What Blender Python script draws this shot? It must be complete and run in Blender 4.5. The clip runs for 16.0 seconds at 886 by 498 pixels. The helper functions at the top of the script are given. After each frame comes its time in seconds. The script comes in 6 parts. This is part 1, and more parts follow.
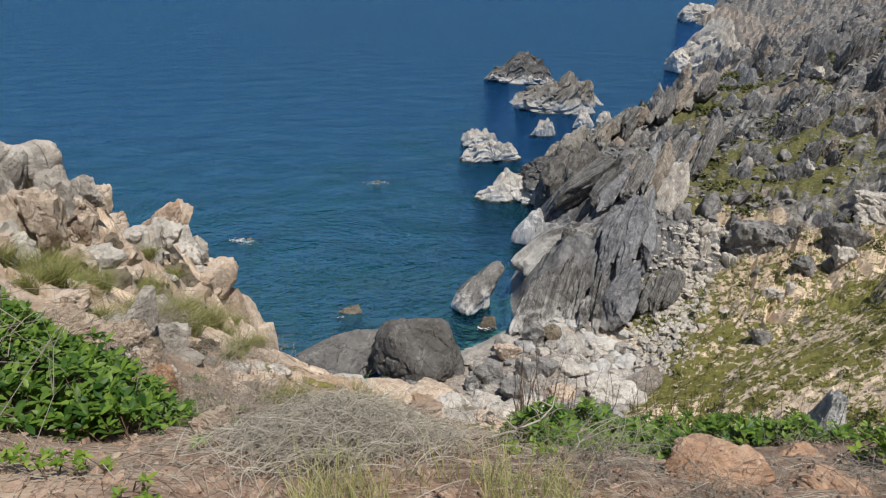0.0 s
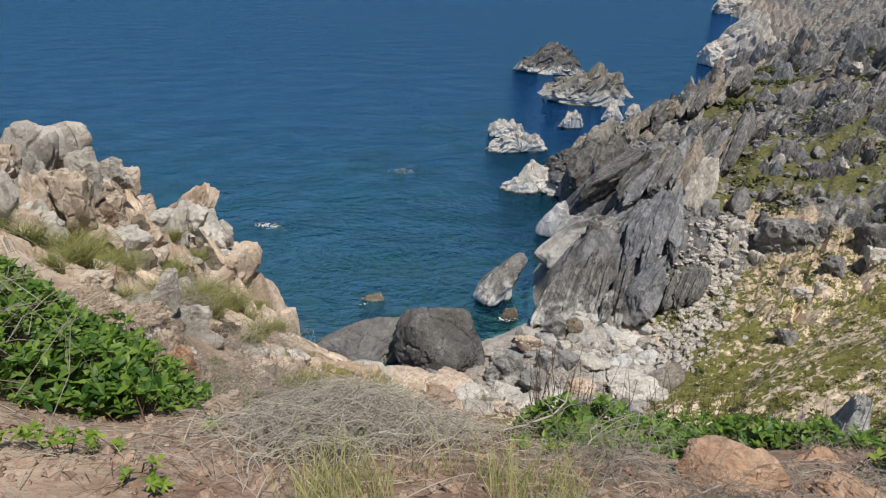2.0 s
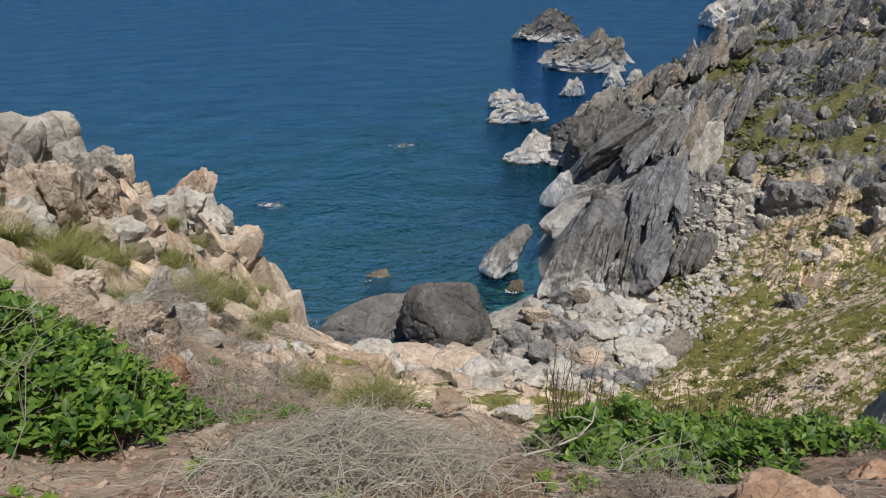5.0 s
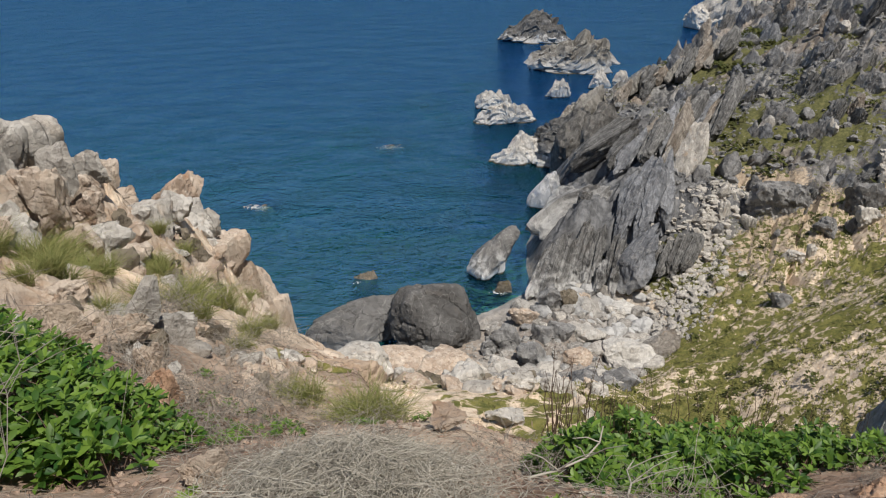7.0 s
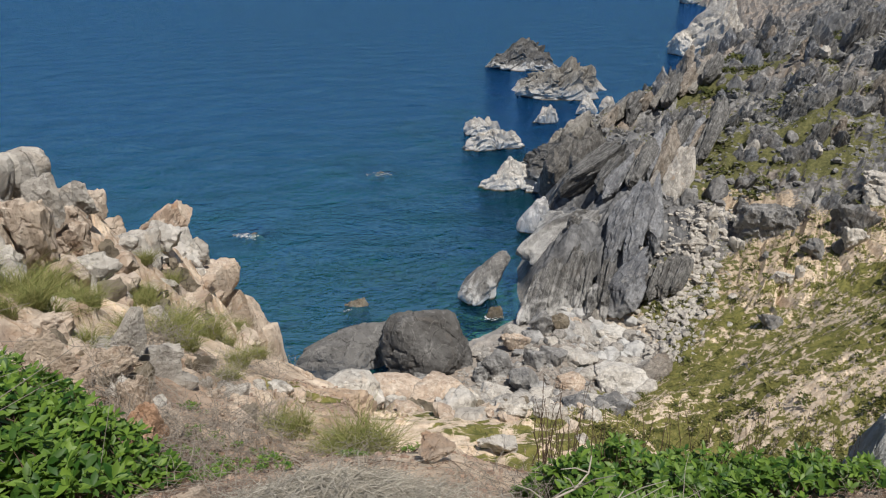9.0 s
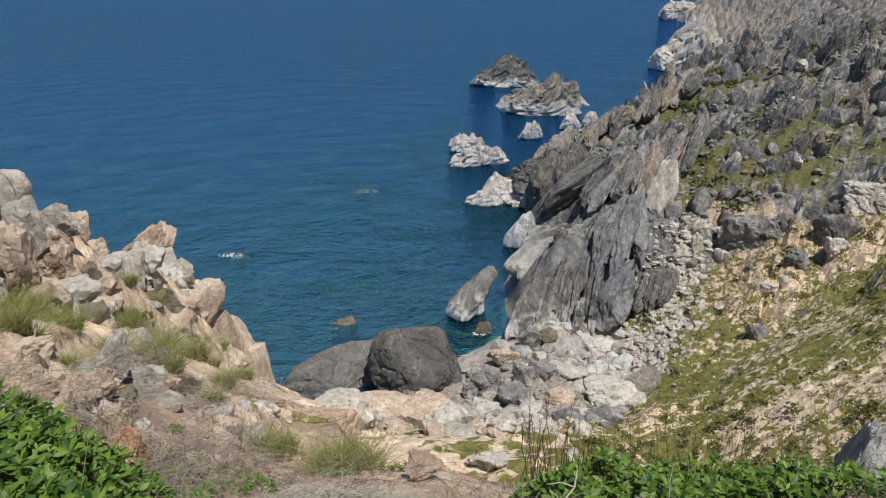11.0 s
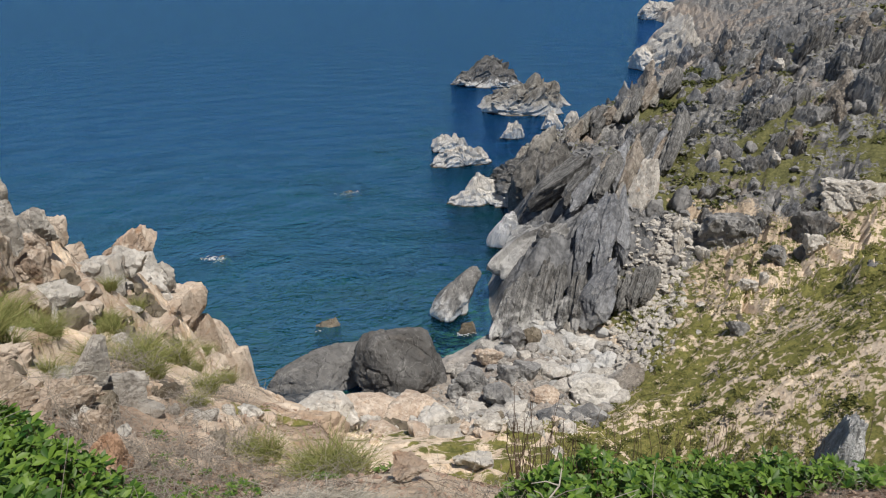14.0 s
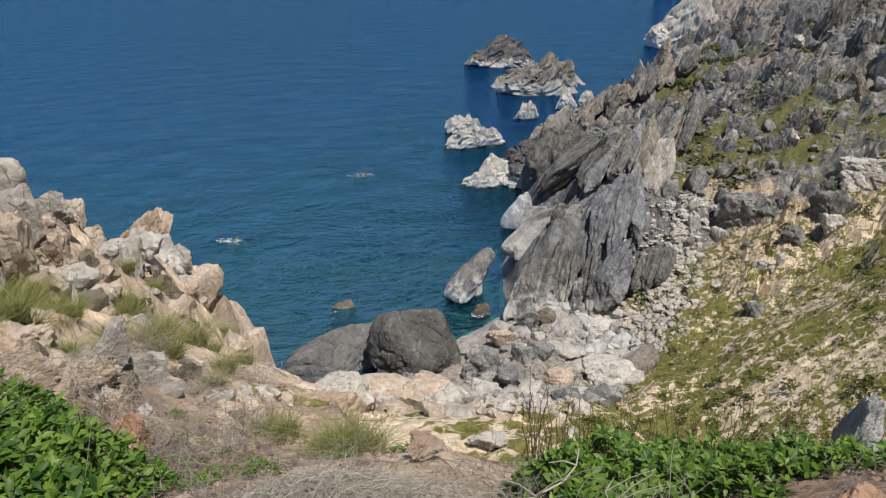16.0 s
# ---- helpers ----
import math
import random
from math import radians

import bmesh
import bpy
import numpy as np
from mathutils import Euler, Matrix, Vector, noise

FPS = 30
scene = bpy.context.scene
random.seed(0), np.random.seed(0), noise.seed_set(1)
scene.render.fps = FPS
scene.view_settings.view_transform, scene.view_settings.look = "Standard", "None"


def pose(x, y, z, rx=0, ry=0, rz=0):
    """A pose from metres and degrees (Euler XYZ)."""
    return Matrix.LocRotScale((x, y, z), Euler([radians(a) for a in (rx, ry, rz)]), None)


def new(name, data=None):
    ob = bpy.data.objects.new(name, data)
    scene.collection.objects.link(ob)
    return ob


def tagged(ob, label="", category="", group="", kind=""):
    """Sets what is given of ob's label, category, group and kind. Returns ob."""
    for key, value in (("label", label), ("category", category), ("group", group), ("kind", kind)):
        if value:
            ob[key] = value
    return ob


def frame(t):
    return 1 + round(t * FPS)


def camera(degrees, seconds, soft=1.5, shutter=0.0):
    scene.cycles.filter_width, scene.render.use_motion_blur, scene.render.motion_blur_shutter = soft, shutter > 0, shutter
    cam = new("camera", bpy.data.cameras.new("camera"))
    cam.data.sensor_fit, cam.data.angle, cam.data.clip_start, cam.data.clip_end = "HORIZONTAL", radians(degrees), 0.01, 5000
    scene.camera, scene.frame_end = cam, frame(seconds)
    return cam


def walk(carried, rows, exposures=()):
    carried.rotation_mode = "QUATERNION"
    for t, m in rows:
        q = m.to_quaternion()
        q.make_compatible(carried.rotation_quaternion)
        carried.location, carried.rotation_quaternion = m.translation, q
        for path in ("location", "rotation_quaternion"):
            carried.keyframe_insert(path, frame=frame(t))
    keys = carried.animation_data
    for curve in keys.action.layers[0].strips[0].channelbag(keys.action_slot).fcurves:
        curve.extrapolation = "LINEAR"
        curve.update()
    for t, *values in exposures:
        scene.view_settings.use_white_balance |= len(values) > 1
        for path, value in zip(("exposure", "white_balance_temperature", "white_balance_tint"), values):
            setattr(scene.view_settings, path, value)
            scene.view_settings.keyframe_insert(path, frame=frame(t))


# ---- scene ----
cam = camera(67.07, 16.0, 1.2)
walk(cam, [
    (0, pose(0.000, 0.000, 53.330, 64.83, -0.51, 0.24)),
    (0.5, pose(0.004, -0.001, 53.331, 65.18, -0.40, -0.14)),
    (1, pose(0.010, -0.007, 53.339, 65.09, -0.73, -0.10)),
    (1.5, pose(0.035, -0.005, 53.336, 64.69, -0.60, 1.73)),
    (2, pose(0.043, 0.029, 53.324, 63.92, -1.01, 2.73)),
    (2.5, pose(-0.007, 0.142, 53.311, 63.53, -0.72, 3.07)),
    (3, pose(-0.047, 0.226, 53.306, 63.15, -1.23, 4.19)),
    (3.5, pose(-0.024, 0.325, 53.283, 62.93, -0.48, 4.62)),
    (4, pose(0.024, 0.389, 53.288, 62.45, 0.12, 4.59)),
    (4.5, pose(0.032, 0.423, 53.281, 61.97, 0.97, 3.84)),
    (5, pose(0.014, 0.490, 53.282, 61.62, 0.84, 2.20)),
    (7.5, pose(-0.064, 0.634, 53.290, 61.79, 0.60, 1.07)),
    (8, pose(-0.045, 0.642, 53.286, 62.54, 0.75, 0.96)),
    (8.5, pose(-0.032, 0.643, 53.294, 63.35, 1.04, 0.38)),
    (9, pose(-0.029, 0.643, 53.300, 63.91, 0.87, 0.06)),
    (11.5, pose(-0.000, 0.638, 53.300, 65.41, 1.23, -1.82)),
    (12, pose(-0.000, 0.642, 53.299, 65.47, 0.98, -2.31)),
    (12.5, pose(0.000, 0.641, 53.300, 65.53, 0.94, -2.64)),
    (13, pose(0.002, 0.633, 53.305, 65.59, 0.91, -2.70)),
    (13.5, pose(0.004, 0.636, 53.299, 65.48, 1.12, -2.85)),
    (14, pose(0.003, 0.641, 53.299, 65.30, 1.28, -2.91)),
    (14.5, pose(0.004, 0.638, 53.300, 65.09, 1.57, -2.72)),
    (15, pose(0.003, 0.627, 53.308, 64.57, 1.56, -2.37)),
    (15.5, pose(0.002, 0.638, 53.294, 64.17, 1.79, -2.15)),
    (16, pose(-0.012, 0.644, 53.295, 63.74, 1.97, -1.93)),
], exposures=((0, 0.03), (3.5, 0.04), (4.5, -0.09), (5.2, -0.10), (7.3, -0.02), (8, 0.01), (12, 0.02), (16, 0.02)))

# ---- sky and sun ----
SUN_AZ, SUN_EL = radians(143), radians(66)   # azimuth from +y towards +x
world = bpy.data.worlds.new("sky")
scene.world = world
world.use_nodes = True
_nt = world.node_tree
_sky = _nt.nodes.new("ShaderNodeTexSky")
_sky.sky_type, _sky.sun_disc = "NISHITA", False
_sky.sun_elevation, _sky.sun_rotation = SUN_EL, SUN_AZ
_sky.air_density, _sky.dust_density = 1.0, 0.4
_bg = _nt.nodes["Background"]
_bg.inputs["Strength"].default_value = 0.062
_nt.links.new(_sky.outputs[0], _bg.inputs["Color"])
sun = new("sun", bpy.data.lights.new("sun", "SUN"))
sun.data.energy, sun.data.angle, sun.data.color = 5.0, radians(0.6), (1.0, 0.95, 0.87)
_to = Vector((math.sin(SUN_AZ) * math.cos(SUN_EL), math.cos(SUN_AZ) * math.cos(SUN_EL), math.sin(SUN_EL)))
sun.matrix_world = Matrix.Translation(_to * 200) @ _to.to_track_quat("Z", "Y").to_matrix().to_4x4()


# ---- arithmetic ----
def hash01(ix, iy, iz, seed):
    n = (ix.astype(np.int64) * 374761393 + iy.astype(np.int64) * 668265263 + iz.astype(np.int64) * 2147483647 + seed * 974634777) & 0xFFFFFFFF
    n = ((n ^ (n >> 13)) * 1274126177) & 0xFFFFFFFF
    n = ((n ^ (n >> 16)) * 2246822519) & 0xFFFFFFFF
    return ((n ^ (n >> 15)) & 0xFFFFFF) / float(0xFFFFFF)


def noise2(x, y, seed=0):
    """Smooth value noise, -1 to 1."""
    ix, iy = np.floor(x), np.floor(y)
    fx, fy = x - ix, y - iy
    fx, fy = fx * fx * fx * (fx * (fx * 6 - 15) + 10), fy * fy * fy * (fy * (fy * 6 - 15) + 10)
    z = np.zeros_like(ix)
    a, b = hash01(ix, iy, z, seed), hash01(ix + 1, iy, z, seed)
    c, d = hash01(ix, iy + 1, z, seed), hash01(ix + 1, iy + 1, z, seed)
    return (a + (b - a) * fx + (c - a) * fy + (a - b - c + d) * fx * fy) * 2 - 1


def noise3(p, seed=0):
    i = np.floor(p)
    f = p - i
    f = f * f * (3 - 2 * f)
    out = 0
    for dx in (0, 1):
        for dy in (0, 1):
            for dz in (0, 1):
                w = (f[:, 0] if dx else 1 - f[:, 0]) * (f[:, 1] if dy else 1 - f[:, 1]) * (f[:, 2] if dz else 1 - f[:, 2])
                out = out + w * hash01(i[:, 0] + dx, i[:, 1] + dy, i[:, 2] + dz, seed)
    return out * 2 - 1


def fbm(x, y, octaves=4, seed=0):
    out, amp, c, s = 0.0, 1.0, math.cos(0.7), math.sin(0.7)
    for k in range(octaves):
        out = out + amp * noise2(x, y, seed + k)
        x, y, amp = (c * x - s * y) * 2.03 + 7.1, (s * x + c * y) * 2.03 - 3.7, amp * 0.5
    return out / 1.6


def ridged(x, y, octaves=4, seed=0):
    out, amp = 0.0, 1.0
    for k in range(octaves):
        out = out + amp * (1 - 2 * np.abs(noise2(x, y, seed + k)))
        x, y, amp = x * 2.1 + 5.3, y * 2.1 - 1.9, amp * 0.5
    return out / 1.6


def step(a, b, x):
    t = np.clip((x - a) / (b - a), 0, 1)
    return t * t * (3 - 2 * t)


def blocks(a, b, la, lb, seed):
    """Broken blocks: each cell of a warped grid stands at its own height and tilt."""
    wa, wb = a / la + 0.55 * noise2(a / la * 0.8, b / lb * 0.8, seed), b / lb + 0.55 * noise2(a / la * 0.8 + 9, b / lb * 0.8, seed + 1)
    wa = wa + 0.5 * hash01(np.floor(wb), wb * 0, wb * 0, seed + 2)
    ia, ib = np.floor(wa), np.floor(wb)
    h, ta, tb = (hash01(ia, ib, ia * 0, seed + k) - 0.5 for k in (3, 4, 5))
    return h + 0.9 * ta * (wa - ia - 0.5) - 0.7 * np.abs(tb) * (wb - ib - 0.5)


def mesh_from(name, verts, faces, smooth=True):
    """A mesh from arrays of vertices and of equal-sided faces."""
    verts, faces = np.asarray(verts, np.float32), np.asarray(faces, np.int32)
    me = bpy.data.meshes.new(name)
    n, k = faces.shape
    me.vertices.add(len(verts))
    me.vertices.foreach_set("co", verts.ravel())
    me.loops.add(n * k)
    me.loops.foreach_set("vertex_index", faces.ravel())
    me.polygons.add(n)
    me.polygons.foreach_set("loop_start", np.arange(0, n * k, k, dtype=np.int32))
    me.polygons.foreach_set("loop_total", np.full(n, k, np.int32))
    me.update(calc_edges=True)
    me.polygons.foreach_set("use_smooth", np.full(n, smooth))
    return me


def weights(me, name, values):
    me.attributes.new(name, "FLOAT", "POINT").data.foreach_set("value", np.asarray(values, np.float32))


# ---- materials ----
class Nodes:
    """A small writer of node materials."""

    def __init__(self, name):
        self.mat = bpy.data.materials.new(name)
        self.mat.use_nodes = True
        self.tree = self.mat.node_tree
        self.bsdf = self.tree.nodes["Principled BSDF"]
        self.out = self.tree.nodes["Material Output"]

    def node(self, kind, ins=(), **props):
        n = self.tree.nodes.new("ShaderNode" + kind)
        for k, v in props.items():
            setattr(n, k, v)
        for k, v in dict(ins).items():
            self.put(n.inputs[k], v)
        return n

    def put(self, socket, v):
        if isinstance(v, bpy.types.NodeSocket):
            self.tree.links.new(v, socket)
        else:
            socket.default_value = v

    def place(self, scale=(1, 1, 1), world_space=False, turn=(0, 0, 0)):
        src = self.node("NewGeometry").outputs["Position"] if world_space else self.node("TexCoord").outputs["Object"]
        m = self.node("Mapping", {"Vector": src, "Scale": scale, "Rotation": [radians(a) for a in turn]})
        return m.outputs[0]

    def noise(self, vec, scale, detail=5, rough=0.6, distort=0.0):
        return self.node("TexNoise", {"Vector": vec, "Scale": scale, "Detail": detail, "Roughness": rough, "Distortion": distort}).outputs["Fac"]

    def ramp(self, fac, lo, hi):
        return self.node("MapRange", {"Value": fac, "From Min": lo, "From Max": hi}, interpolation_type="SMOOTHSTEP").outputs[0]

    def mix(self, fac, a, b):
        n = self.node("Mix", data_type="RGBA")
        self.put(n.inputs[0], fac)
        self.put(n.inputs[6], a if isinstance(a, bpy.types.NodeSocket) else (*a, 1))
        self.put(n.inputs[7], b if isinstance(b, bpy.types.NodeSocket) else (*b, 1))
        return n.outputs[2]

    def math(self, op, a, b=0.0):
        n = self.node("Math", operation=op)
        self.put(n.inputs[0], a)
        self.put(n.inputs[1], b)
        return n.outputs[0]

    def attr(self, name):
        return self.node("Attribute", attribute_name=name).outputs["Fac"]

    def bump(self, height, strength, distance, normal=None):
        n = self.node("Bump", {"Height": height, "Strength": strength, "Distance": distance})
        if normal is not None:
            self.put(n.inputs["Normal"], normal)
        return n.outputs[0]

    def done(self, color, rough=0.85, normal=None, spec=0.25):
        self.put(self.bsdf.inputs["Base Color"], color if isinstance(color, bpy.types.NodeSocket) else (*color, 1))
        self.put(self.bsdf.inputs["Roughness"], rough)
        self.bsdf.inputs["Specular IOR Level"].default_value = spec
        if normal is not None:
            self.put(self.bsdf.inputs["Normal"], normal)
        return self.mat


def facets(m, vec, scale):
    """Broken facets: the tilt of each cell of fractured stone, and a random value for each."""
    v = m.node("TexVoronoi", {"Vector": vec, "Scale": scale, "Randomness": 1.0})
    local = m.node("VectorMath", {0: vec, 1: v.outputs["Position"]}, operation="SUBTRACT").outputs[0]
    way = m.node("VectorMath", {0: v.outputs["Color"], 1: (0.5, 0.5, 0.5)}, operation="SUBTRACT").outputs[0]
    tilt = m.node("VectorMath", {0: local, 1: way}, operation="DOT_PRODUCT").outputs["Value"]
    return m.math("MULTIPLY", tilt, scale), m.node("SeparateXYZ", {0: v.outputs["Color"]}).outputs[0]


def warped(m, vec, scale, amount):
    n = m.node("TexNoise", {"Vector": vec, "Scale": scale, "Detail": 3}).outputs["Color"]
    off = m.node("VectorMath", {0: n, 1: (0.5, 0.5, 0.5)}, operation="SUBTRACT").outputs[0]
    off = m.node("VectorMath", {0: off, "Scale": amount}, operation="SCALE").outputs[0]
    return m.node("VectorMath", {0: vec, 1: off}, operation="ADD").outputs[0]


def rock_material(name, low, mid, high, stain, stain_amount, size, bleach=0.0, veins=0.0, grain=0.0, cut=1.0, reach=1.0):
    """Weathered fractured stone: two tones, stains, cracks, broken facets; bleached by salt where it meets the sea."""
    m = Nodes(name)
    p = m.place((1 / size,) * 3, True)
    q = m.place((1.0 / size, 1.0 / size, 0.42 / size), True, (25, -35, 0))
    big, fine = m.noise(p, 0.7, 4, 0.55, 0.3), m.noise(p, 5.0, 8, 0.7)
    streak = m.noise(q, 2.2, 6, 0.65, 0.6)
    t1, r1 = facets(m, warped(m, q, 1.3, 0.5), 1.25)
    t2, r2 = facets(m, warped(m, q, 3.0, 0.2), 3.6)
    col = m.mix(m.ramp(big, 0.32, 0.68), low, mid)
    col = m.mix(m.ramp(streak, 0.5, 0.74), col, high)
    col = m.mix(m.math("MULTIPLY", m.ramp(m.noise(p, 1.3, 5, 0.6, 0.8), 0.55, 0.72), stain_amount), col, stain)
    rnd = m.node("ObjectInfo").outputs["Random"]
    col = m.mix(m.math("MULTIPLY", rnd, 0.42), col, high)
    col = m.mix(m.math("MULTIPLY", m.ramp(r1, 0.55, 1.0), 0.40 * cut), col, high)
    col = m.mix(m.math("MULTIPLY", m.ramp(r2, 0.45, 0.0), 0.45 * cut), col, tuple(c * 0.6 for c in low))
    crack = m.node("TexVoronoi", {"Vector": warped(m, q, 1.3, 0.5), "Scale": 1.25}, feature="DISTANCE_TO_EDGE").outputs["Distance"]
    whole = m.ramp(m.noise(p, 1.5, 3, 0.5, 0.5), 0.57, 0.46)
    line = m.math("MAXIMUM", m.ramp(crack, 0.004, 0.03), whole)
    if veins:
        vein = m.ramp(m.math("ABSOLUTE", m.math("SUBTRACT", m.noise(p, 0.9, 3, 0.5, 1.2), 0.5)), 0.012, 0.0)
        col = m.mix(m.math("MULTIPLY", vein, veins), col, (0.55, 0.53, 0.50))
    col = m.mix(m.math("MULTIPLY", m.math("MULTIPLY", m.math("SUBTRACT", 1.0, line), m.ramp(fine, 0.40, 0.56)), 0.7), col, tuple(c * 0.4 for c in low))
    col = m.mix(m.math("MULTIPLY", m.ramp(fine, 0.56, 0.72), 0.55), col, tuple(c * 0.5 for c in low))
    lichen = m.ramp(m.noise(p, 2.4, 7, 0.72, 0.4), 0.56, 0.66)
    col = m.mix(m.math("MULTIPLY", lichen, 0.5), col, tuple((a + b) * 0.42 for a, b in zip(low, (sum(low) / 3,) * 3)))
    if grain:
        layer = m.noise(m.place((1.8, 13.0, 13.0)), 1.0, 7, 0.66, 0.5)
        col = m.mix(m.math("MULTIPLY", m.ramp(layer, 0.56, 0.40), grain), col, tuple(c * 0.4 for c in low))
        col = m.mix(m.math("MULTIPLY", m.ramp(layer, 0.58, 0.70), grain * 0.7), col, high)
        streak = m.math("ADD", m.math("MULTIPLY", streak, 0.5), m.math("MULTIPLY", layer, 1.1))
    if bleach:
        z = m.node("SeparateXYZ", {0: m.node("NewGeometry").outputs["Position"]}).outputs[2]
        level = m.math("ADD", z, m.math("MULTIPLY", m.math("SUBTRACT", m.noise(p, 1.1, 6, 0.62, 0.6), 0.5), 14.0))
        col = m.mix(m.math("MULTIPLY", m.ramp(level, 6.0 * reach, 0.8 * reach), bleach), col, m.mix(fine, (0.42, 0.41, 0.40), (0.74, 0.73, 0.71)))
        col = m.mix(m.ramp(z, 0.45, 0.1), col, (0.09, 0.075, 0.05))
    h = m.math("ADD", m.math("MULTIPLY", fine, 1.1), m.math("ADD", m.math("MULTIPLY", line, 0.16), m.math("MULTIPLY", streak, 0.8)))
    h = m.math("ADD", h, m.math("ADD", m.math("MULTIPLY", t1, 3.6 * cut), m.math("MULTIPLY", t2, 1.1 * cut)))
    return m.done(col, 0.88, m.bump(h, 0.9, 0.15 * size), 0.2)


dark_rock = rock_material("dark_grey_rock", (0.075, 0.073, 0.072), (0.135, 0.132, 0.128), (0.25, 0.245, 0.24), (0.16, 0.11, 0.07), 0.25, 2.2, 0.8, 0.25, 0.0, 1.0, 0.55)
slab_rock = rock_material("grey_slab_rock", (0.12, 0.118, 0.12), (0.215, 0.212, 0.21), (0.38, 0.37, 0.36), (0.30, 0.20, 0.12), 0.25, 1.8, 0.9, 0.2)
pale_rock = rock_material("pale_weathered_rock", (0.32, 0.292, 0.26), (0.54, 0.505, 0.46), (0.74, 0.705, 0.655), (0.50, 0.31, 0.16), 0.4, 1.0, 0.5, 0.0, 0.0, 0.8)
tan_rock = rock_material("pinkish_tan_rock", (0.36, 0.262, 0.195), (0.56, 0.45, 0.355), (0.73, 0.65, 0.56), (0.46, 0.23, 0.10), 0.5, 0.7, 0.0, 0.0, 0.0, 0.8)
orange_rock = rock_material("crumbling_orange_rock", (0.34, 0.20, 0.125), (0.52, 0.335, 0.23), (0.64, 0.48, 0.36), (0.30, 0.22, 0.17), 0.35, 0.22, 0.0, 0.0, 0.0, 0.5)
white_rock = rock_material("salt_bleached_rock", (0.48, 0.475, 0.475), (0.68, 0.67, 0.67), (0.82, 0.81, 0.80), (0.34, 0.30, 0.27), 0.25, 2.4, 0.4)
brown_rock = rock_material("brown_weedy_rock", (0.09, 0.072, 0.052), (0.175, 0.145, 0.105), (0.31, 0.27, 0.215), (0.20, 0.15, 0.05), 0.5, 0.9)
tongue_rock = rock_material("grey_rock_bleached_by_the_sea", (0.15, 0.145, 0.14), (0.25, 0.245, 0.24), (0.40, 0.39, 0.38), (0.30, 0.22, 0.15), 0.2, 2.4, 1.0, 0.2, 0.3, 0.7, 2.2)
crag_rock = rock_material("dark_brown_grey_rock", (0.06, 0.056, 0.053), (0.125, 0.118, 0.11), (0.25, 0.24, 0.225), (0.20, 0.13, 0.08), 0.3, 2.0, 0.0, 0.25, 0.3)
boulder_rock = rock_material("smooth_dark_boulder_rock", (0.10, 0.096, 0.093), (0.155, 0.15, 0.146), (0.24, 0.234, 0.228), (0.17, 0.13, 0.10), 0.2, 3.4, 0.0, 0.22, 0.0, 0.5)
islet_rock = rock_material("grey_brown_islet_rock", (0.12, 0.11, 0.098), (0.24, 0.225, 0.20), (0.42, 0.40, 0.365), (0.22, 0.15, 0.09), 0.3, 2.0, 0.6)
lichen_rock = rock_material("grey_lichened_rock", (0.42, 0.42, 0.425), (0.58, 0.58, 0.585), (0.70, 0.70, 0.70), (0.30, 0.25, 0.20), 0.3, 0.5, 0.0, 0.0, 0.0, 0.4)
lean_rock = rock_material("grey_boulder_rock_with_salt_crust", (0.11, 0.107, 0.103), (0.19, 0.185, 0.18), (0.32, 0.31, 0.30), (0.2, 0.15, 0.1), 0.2, 2.6, 1.0, 0.5, 0.0, 0.6, 0.5)
sandy_rock = rock_material("crumbling_sandy_rock", (0.42, 0.30, 0.21), (0.58, 0.45, 0.34), (0.70, 0.60, 0.49), (0.50, 0.31, 0.18), 0.3, 0.5, 0.0, 0.0, 0.0, 0.35)
blue_rock = rock_material("blue_grey_cracked_rock", (0.13, 0.135, 0.15), (0.225, 0.232, 0.25), (0.40, 0.405, 0.42), (0.26, 0.19, 0.13), 0.2, 2.2, 0.6, 0.35, 0.35)
streaked_rock = rock_material("brown_streaked_rock", (0.17, 0.135, 0.105), (0.30, 0.26, 0.22), (0.47, 0.43, 0.38), (0.42, 0.25, 0.13), 0.5, 1.8, 0.3, 0.2, 0.4)
wall_rock = rock_material("layered_dark_cliff_rock", (0.085, 0.083, 0.082), (0.175, 0.17, 0.166), (0.35, 0.345, 0.335), (0.30, 0.19, 0.10), 0.2, 1.6, 0.9, 0.25, 0.6)


